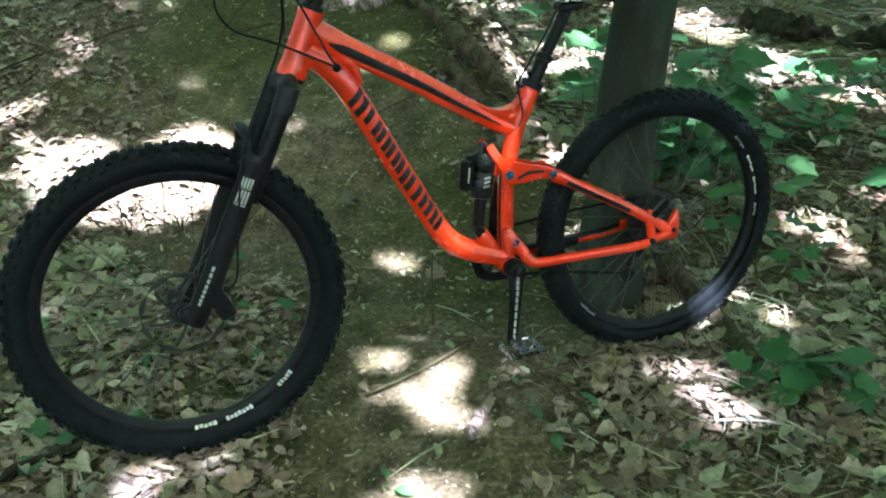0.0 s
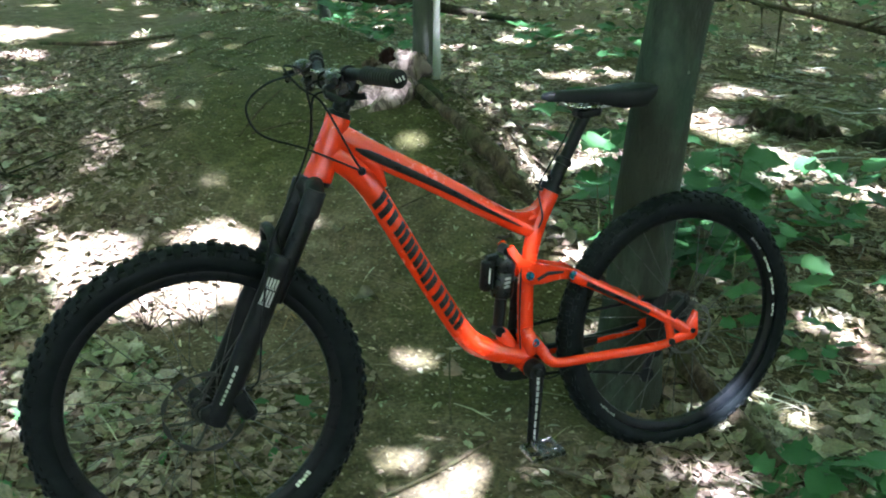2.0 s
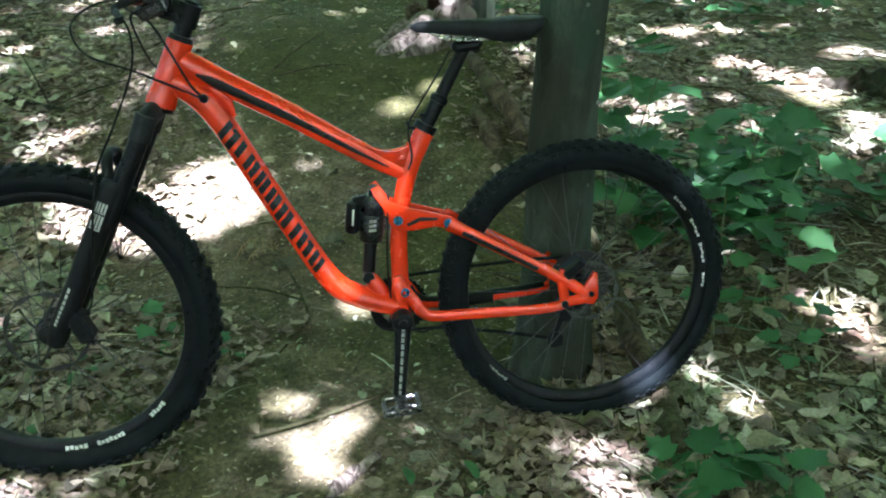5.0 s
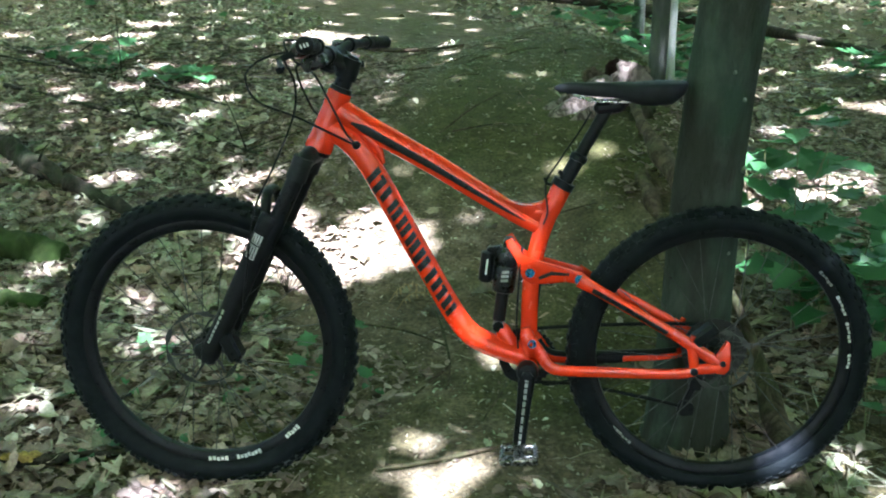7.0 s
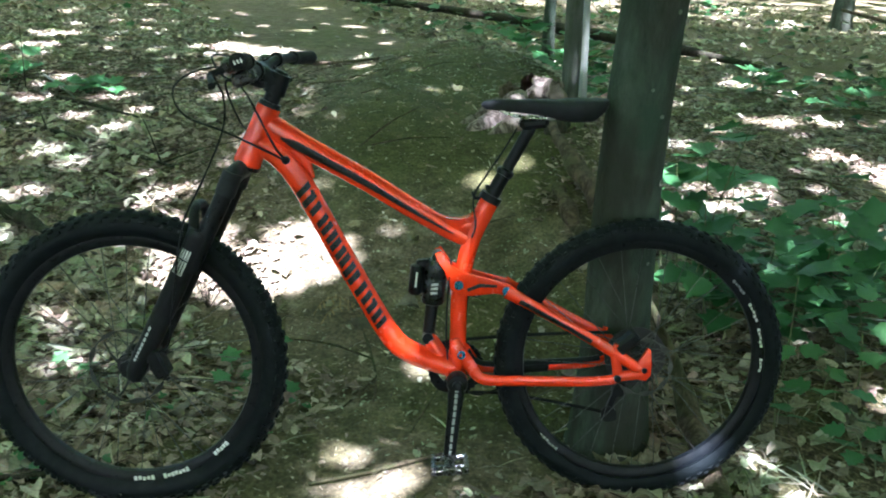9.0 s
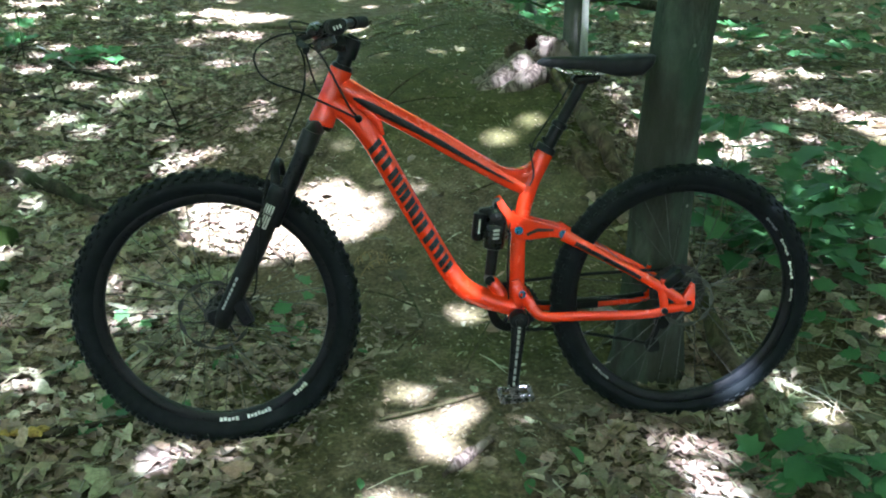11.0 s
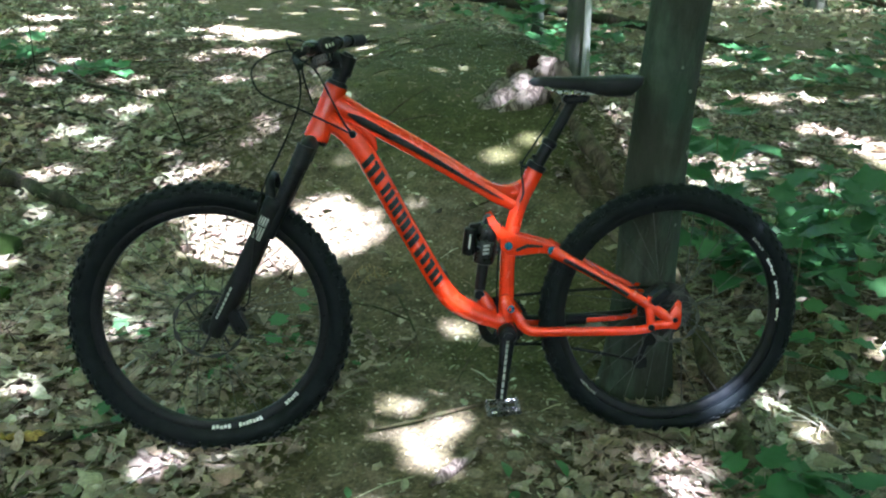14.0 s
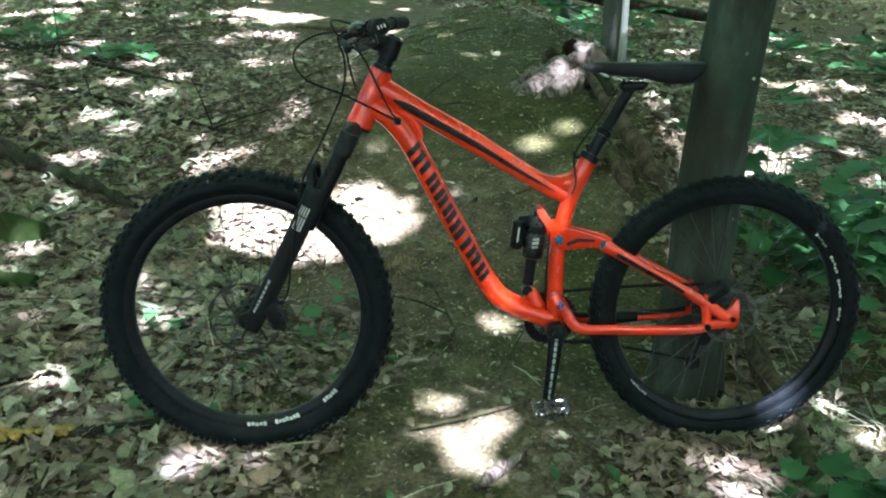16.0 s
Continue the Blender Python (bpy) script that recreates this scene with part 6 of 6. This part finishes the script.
def undergrowth():
    """Low green growth far back, past counting."""
    n = 6500
    x, y = rng.uniform(-12, 12, n), rng.uniform(4.2, 17, n)
    field = np.sin(1.3 * x + 0.8 * y) * np.sin(0.9 * y - 0.6 * x + 2) + 0.6 * np.sin(2.7 * x - 1.0 * y)
    keep = (field > 0.45) & ((x > -2.0) | (y > 7.6)) & (trail(x, y) < 0.05) & (np.hypot(x + 0.4, y - 4.4) > 0.9)
    x, y = x[keep], y[keep]
    k = len(x)
    pos = np.stack([x, y, height(x, y) + rng.uniform(0.02, 0.28, k)], -1)
    ob = many("undergrowth", [leaf_shape("maple", 0.2, s) for s in range(3)], pos, rng.uniform(0.08, 0.17, k), rng.uniform(0, 6.28, k), rng.uniform(-0.5, 0.3, k), rng.uniform(-0.4, 0.4, k), GREEN_STUFF)
    tagged(ob, "low green undergrowth leaves spread through the wood", "undergrowth", kind="stuff")


undergrowth()

# ---- leaf litter ----
SHAPES = [leaf_shape(k, c, s) for s, (k, c) in enumerate((("oval", 0.6), ("wide", 0.4), ("oak", 0.5), ("oval", -0.5), ("maple", -0.4), ("wide", 0.7), ("narrow", 0.6), ("oval", 0.3), ("wide", -0.5), ("narrow", 0.3)))]
MOUND = lambda x, y: (height(x, y) - (0.008 + 0.045 * np.clip(y - 2, -4, 4)) > 0.16) & (0.845 * x + 0.535 * y < 2.2) & (x > -1.85 - 0.25 * (y - 4))


def litter(name, x0, x1, y0, y1, n, smin, smax, label, cover=0.03, curl=0.24, taken=()):
    x, y = rng.uniform(x0, x1, n), rng.uniform(y0, y1, n)
    free = np.ones(n, bool)
    for a0, a1, b0, b1 in taken:
        free &= ~((x > a0) & (x < a1) & (y > b0) & (y < b1))
    x, y = x[free], y[free]
    n = len(x)
    keep = rng.random(n) > trail(x, y) * 0.985
    patchy = np.sin(5.3 * x + 2.1 * y) * np.sin(4.7 * y - 1.9 * x + 1) + 0.6 * np.sin(11.0 * x - 3 * y) * np.sin(9.0 * y + 2 * x)
    keep &= rng.random(n) > (0.42 + 0.36 * (x > 0.3)) * smooth((patchy + 0.1) / 0.7)
    keep &= (rng.random(n) > 0.35) | (x < 0.3) | (y > 2.7)
    keep &= (rng.random(n) > 0.55) | (np.hypot(x - 0.95, y - 3.1) > 0.55)
    keep &= (rng.random(n) > 0.50) | (x < 0.1) | (y < 3.3) | (y > 9)
    keep &= (rng.random(n) > 0.60) | (np.hypot(x - 0.70, (y - 1.93) * 1.2) > 0.26)
    keep &= (rng.random(n) < 0.08) | ~MOUND(x, y)
    keep &= (rng.random(n) > 0.45) | (x < -0.85) | (x > 0.1) | (y > 2.5)
    keep &= (rng.random(n) > 0.42) | (x > -0.3) | (y > 2.2) | (y < 0.5)
    x, y = x[keep], y[keep]
    k = len(x)
    pos = np.stack([x, y, height(x, y) + rng.uniform(0.002, cover, k)], -1)
    ob = many(name, SHAPES, pos, smin + (smax - smin) * rng.random(k) ** 1.7, rng.uniform(0, 6.28, k), rng.normal(0, curl, k), rng.normal(0, curl, k), LITTER)
    ob.parent = ground
    tagged(ob, label, kind="stuff")


litter("leaf_litter", -2.8, 2.4, 0.7, 4.6, 70000, 0.014, 0.092, "layer of pale dead leaves")
litter("leaf_litter", -8.0, 4.5, 4.0, 9.0, 40000, 0.028, 0.104, "layer of dead leaves further back", 0.02, 0.15)
litter("leaf_litter", -8.0, -2.6, 1.5, 4.4, 20000, 0.026, 0.105, "layer of dead leaves beside the trail", 0.025, 0.17)
litter("leaf_litter", -14, 12, 8.5, 19.0, 13000, 0.07, 0.15, "layer of dead leaves far back in the wood", 0.04)

litter("leaf_litter", -9, 9, -6, 9, 42000, 0.06, 0.13, "layer of dead leaves round about", 0.03, 0.2, ((-2.8, 2.4, 0.7, 4.6), (-8.0, 4.5, 4.0, 9.0), (-8.0, -2.6, 1.5, 4.4)))


def crumbs():
    """Small bits of leaf, bark and stone on the bare trail."""
    n = 34000
    y = rng.uniform(0.9, 7.0, n)
    x = rng.uniform(-3.0, 1.0, n)
    keep = (trail(x, y) > 0.15) & ((rng.random(n) < 0.45) | ~MOUND(x, y))
    x, y = x[keep], y[keep]
    k = len(x)
    pos = np.stack([x, y, height(x, y) + rng.uniform(0.001, 0.005, k)], -1)
    ob = many("debris", [leaf_shape("oval", 0.5, 1), leaf_shape("narrow", 0.3, 2), leaf_shape("oak", 0.4, 3)], pos, rng.uniform(0.005, 0.019, k) * np.where(rng.random(k) < 0.06, 2.4, 1.0) * (1 + 0.5 * smooth((y - 2.8) / 1.0)), rng.uniform(0, 6.28, k), rng.normal(0, 0.3, k), rng.normal(0, 0.3, k), LITTER)
    ob.parent = ground
    tagged(ob, "small bits of dead leaf and bark on the trail", kind="stuff")


crumbs()


def bark_bits():
    """Brown bits of bark, leaf and dry earth on the trail's littered side."""
    n = 27000
    x, y = rng.uniform(-4.2, -0.7, n), rng.uniform(2.6, 6.2, n)
    edge = smooth((-x - 1.05 - 0.52 * (y - 3.6)) / 0.45)
    patch = 0.5 + 0.5 * np.sin(6.1 * x + 2.3 * y) * np.sin(5.2 * y - 2.2 * x + 1)
    keep = rng.random(n) < edge * (0.35 + 0.65 * patch)
    x, y = np.concatenate([x[keep], rng.normal(0.72, 0.17, 900), rng.uniform(-2.2, -0.25, 5200), rng.uniform(-0.12, 1.2, 5000)]), np.concatenate([y[keep], rng.normal(1.92, 0.13, 900), rng.uniform(1.0, 2.4, 5200), rng.uniform(3.5, 6.5, 5000)])
    k = len(x)
    pos = np.stack([x, y, height(x, y) + rng.uniform(0.001, 0.020, k)], -1)
    ob = many("bark_bits", [leaf_shape("oval", 0.5, 1), leaf_shape("narrow", 0.3, 2), leaf_shape("oval", 0.2, 4), leaf_shape("wide", 0.5, 6)], pos, rng.uniform(0.014, 0.054, k), rng.uniform(0, 6.28, k), rng.normal(0, 0.25, k), rng.normal(0, 0.25, k), BITS)
    ob.parent = ground
    tagged(ob, "brown bits of bark and leaf on dry soil", kind="stuff")


bark_bits()


def blades():
    """Long narrow dead blades and needles on the soil."""
    n = 16000
    x, y = rng.uniform(-2.6, 3.2, n), rng.uniform(0.9, 6.5, n)
    keep = rng.random(n) < np.where(x > 0.25, 0.9, 0.35) * (1 - 0.93 * trail(x, y))
    x, y = x[keep], y[keep]
    k = len(x)
    v = np.array([(-0.012, -0.5, 0), (0.012, -0.5, 0), (0.02, 0, 0.05), (-0.02, 0, 0.05), (0.004, 0.5, -0.02), (-0.004, 0.5, -0.02)])
    pos = np.stack([x, y, height(x, y) + rng.uniform(0.006, 0.034, k)], -1)
    ob = many("dead_grass", [(v, [(0, 1, 2), (0, 2, 3), (3, 2, 4), (3, 4, 5)])], pos, rng.uniform(0.04, 0.16, k), rng.uniform(0, 6.28, k), rng.normal(0, 0.12, k), rng.normal(0, 0.5, k), LITTER)
    ob.parent = ground
    tagged(ob, "narrow dead grass blades and needles on the soil", kind="stuff")


blades()


def twigs(seed, count, mat, label, longest=0.55, area=(-5.5, 2.6, 0.9, 7.5)):
    """Thin sticks strewn over the litter, past counting."""
    r = random.Random(seed)
    g = Geo()
    for _ in range(count):
        x, y = r.uniform(*area[:2]), r.uniform(*area[2:])
        if float(trail(x, y)) > 0.2 and (r.random() < 0.88 or y < 2.3 or mat is PALEBARK):
            continue
        a, ln = r.uniform(0, 3.14), r.uniform(0.06 if longest < 0.3 else 0.10, longest)
        dx, dy = math.cos(a) * ln / 2, math.sin(a) * ln / 2
        w = r.uniform(-0.04, 0.04)
        pts = [on(x - dx, y - dy, 0.016), on(x - w * dy, y + w * dx, 0.026), on(x + dx, y + dy, 0.016)]
        q = r.choice((0.0012, 0.0016, 0.002, 0.003, 0.0045))
        tube(glide(pts, 6), [q, q, q, q * 0.9, q * 0.8, q * 0.5], 5, g)
    ob = part("twigs", g, mat, ground)
    tagged(ob, label, kind="stuff")


twigs(31, 1400, DEADWOOD, "thin brown twigs strewn over the leaf litter")
twigs(37, 420, PALEBARK, "thin pale bleached twigs on the leaf litter", 0.30)
twigs(41, 2200, DEADWOOD, "broken brown twigs and bark bits among the dead leaves", 0.22, (-4.6, -1.5, 2.9, 6.2))
twigs(43, 700, PALEWOOD, "short grey-brown twigs among the dead leaves", 0.24, (-4.6, -1.5, 2.9, 6.2))

# single leaves next to the bicycle, each an object of its own on a shared mesh
SINGLE = [mesh_of("leaf", Geo().add(*s), LITTER_ONE, 60) for s in SHAPES]
r = random.Random(5)
made = 0
while made < 240:
    x, y = r.uniform(-1.25, 1.3), r.uniform(1.15, 2.35)
    if float(trail(x, y)) > 0.35:
        continue
    q = 0.022 + 0.044 * r.random() ** 1.6
    m = Matrix.Translation(on(x, y, r.uniform(0.018, 0.036))) @ pose(0, 0, 0, r.gauss(0, 14), r.gauss(0, 14), r.uniform(0, 360)) @ Matrix.Diagonal((q, q, q, 1))
    part("leaf", SINGLE[made % len(SINGLE)], LITTER_ONE, ground, m=m)
    made += 1
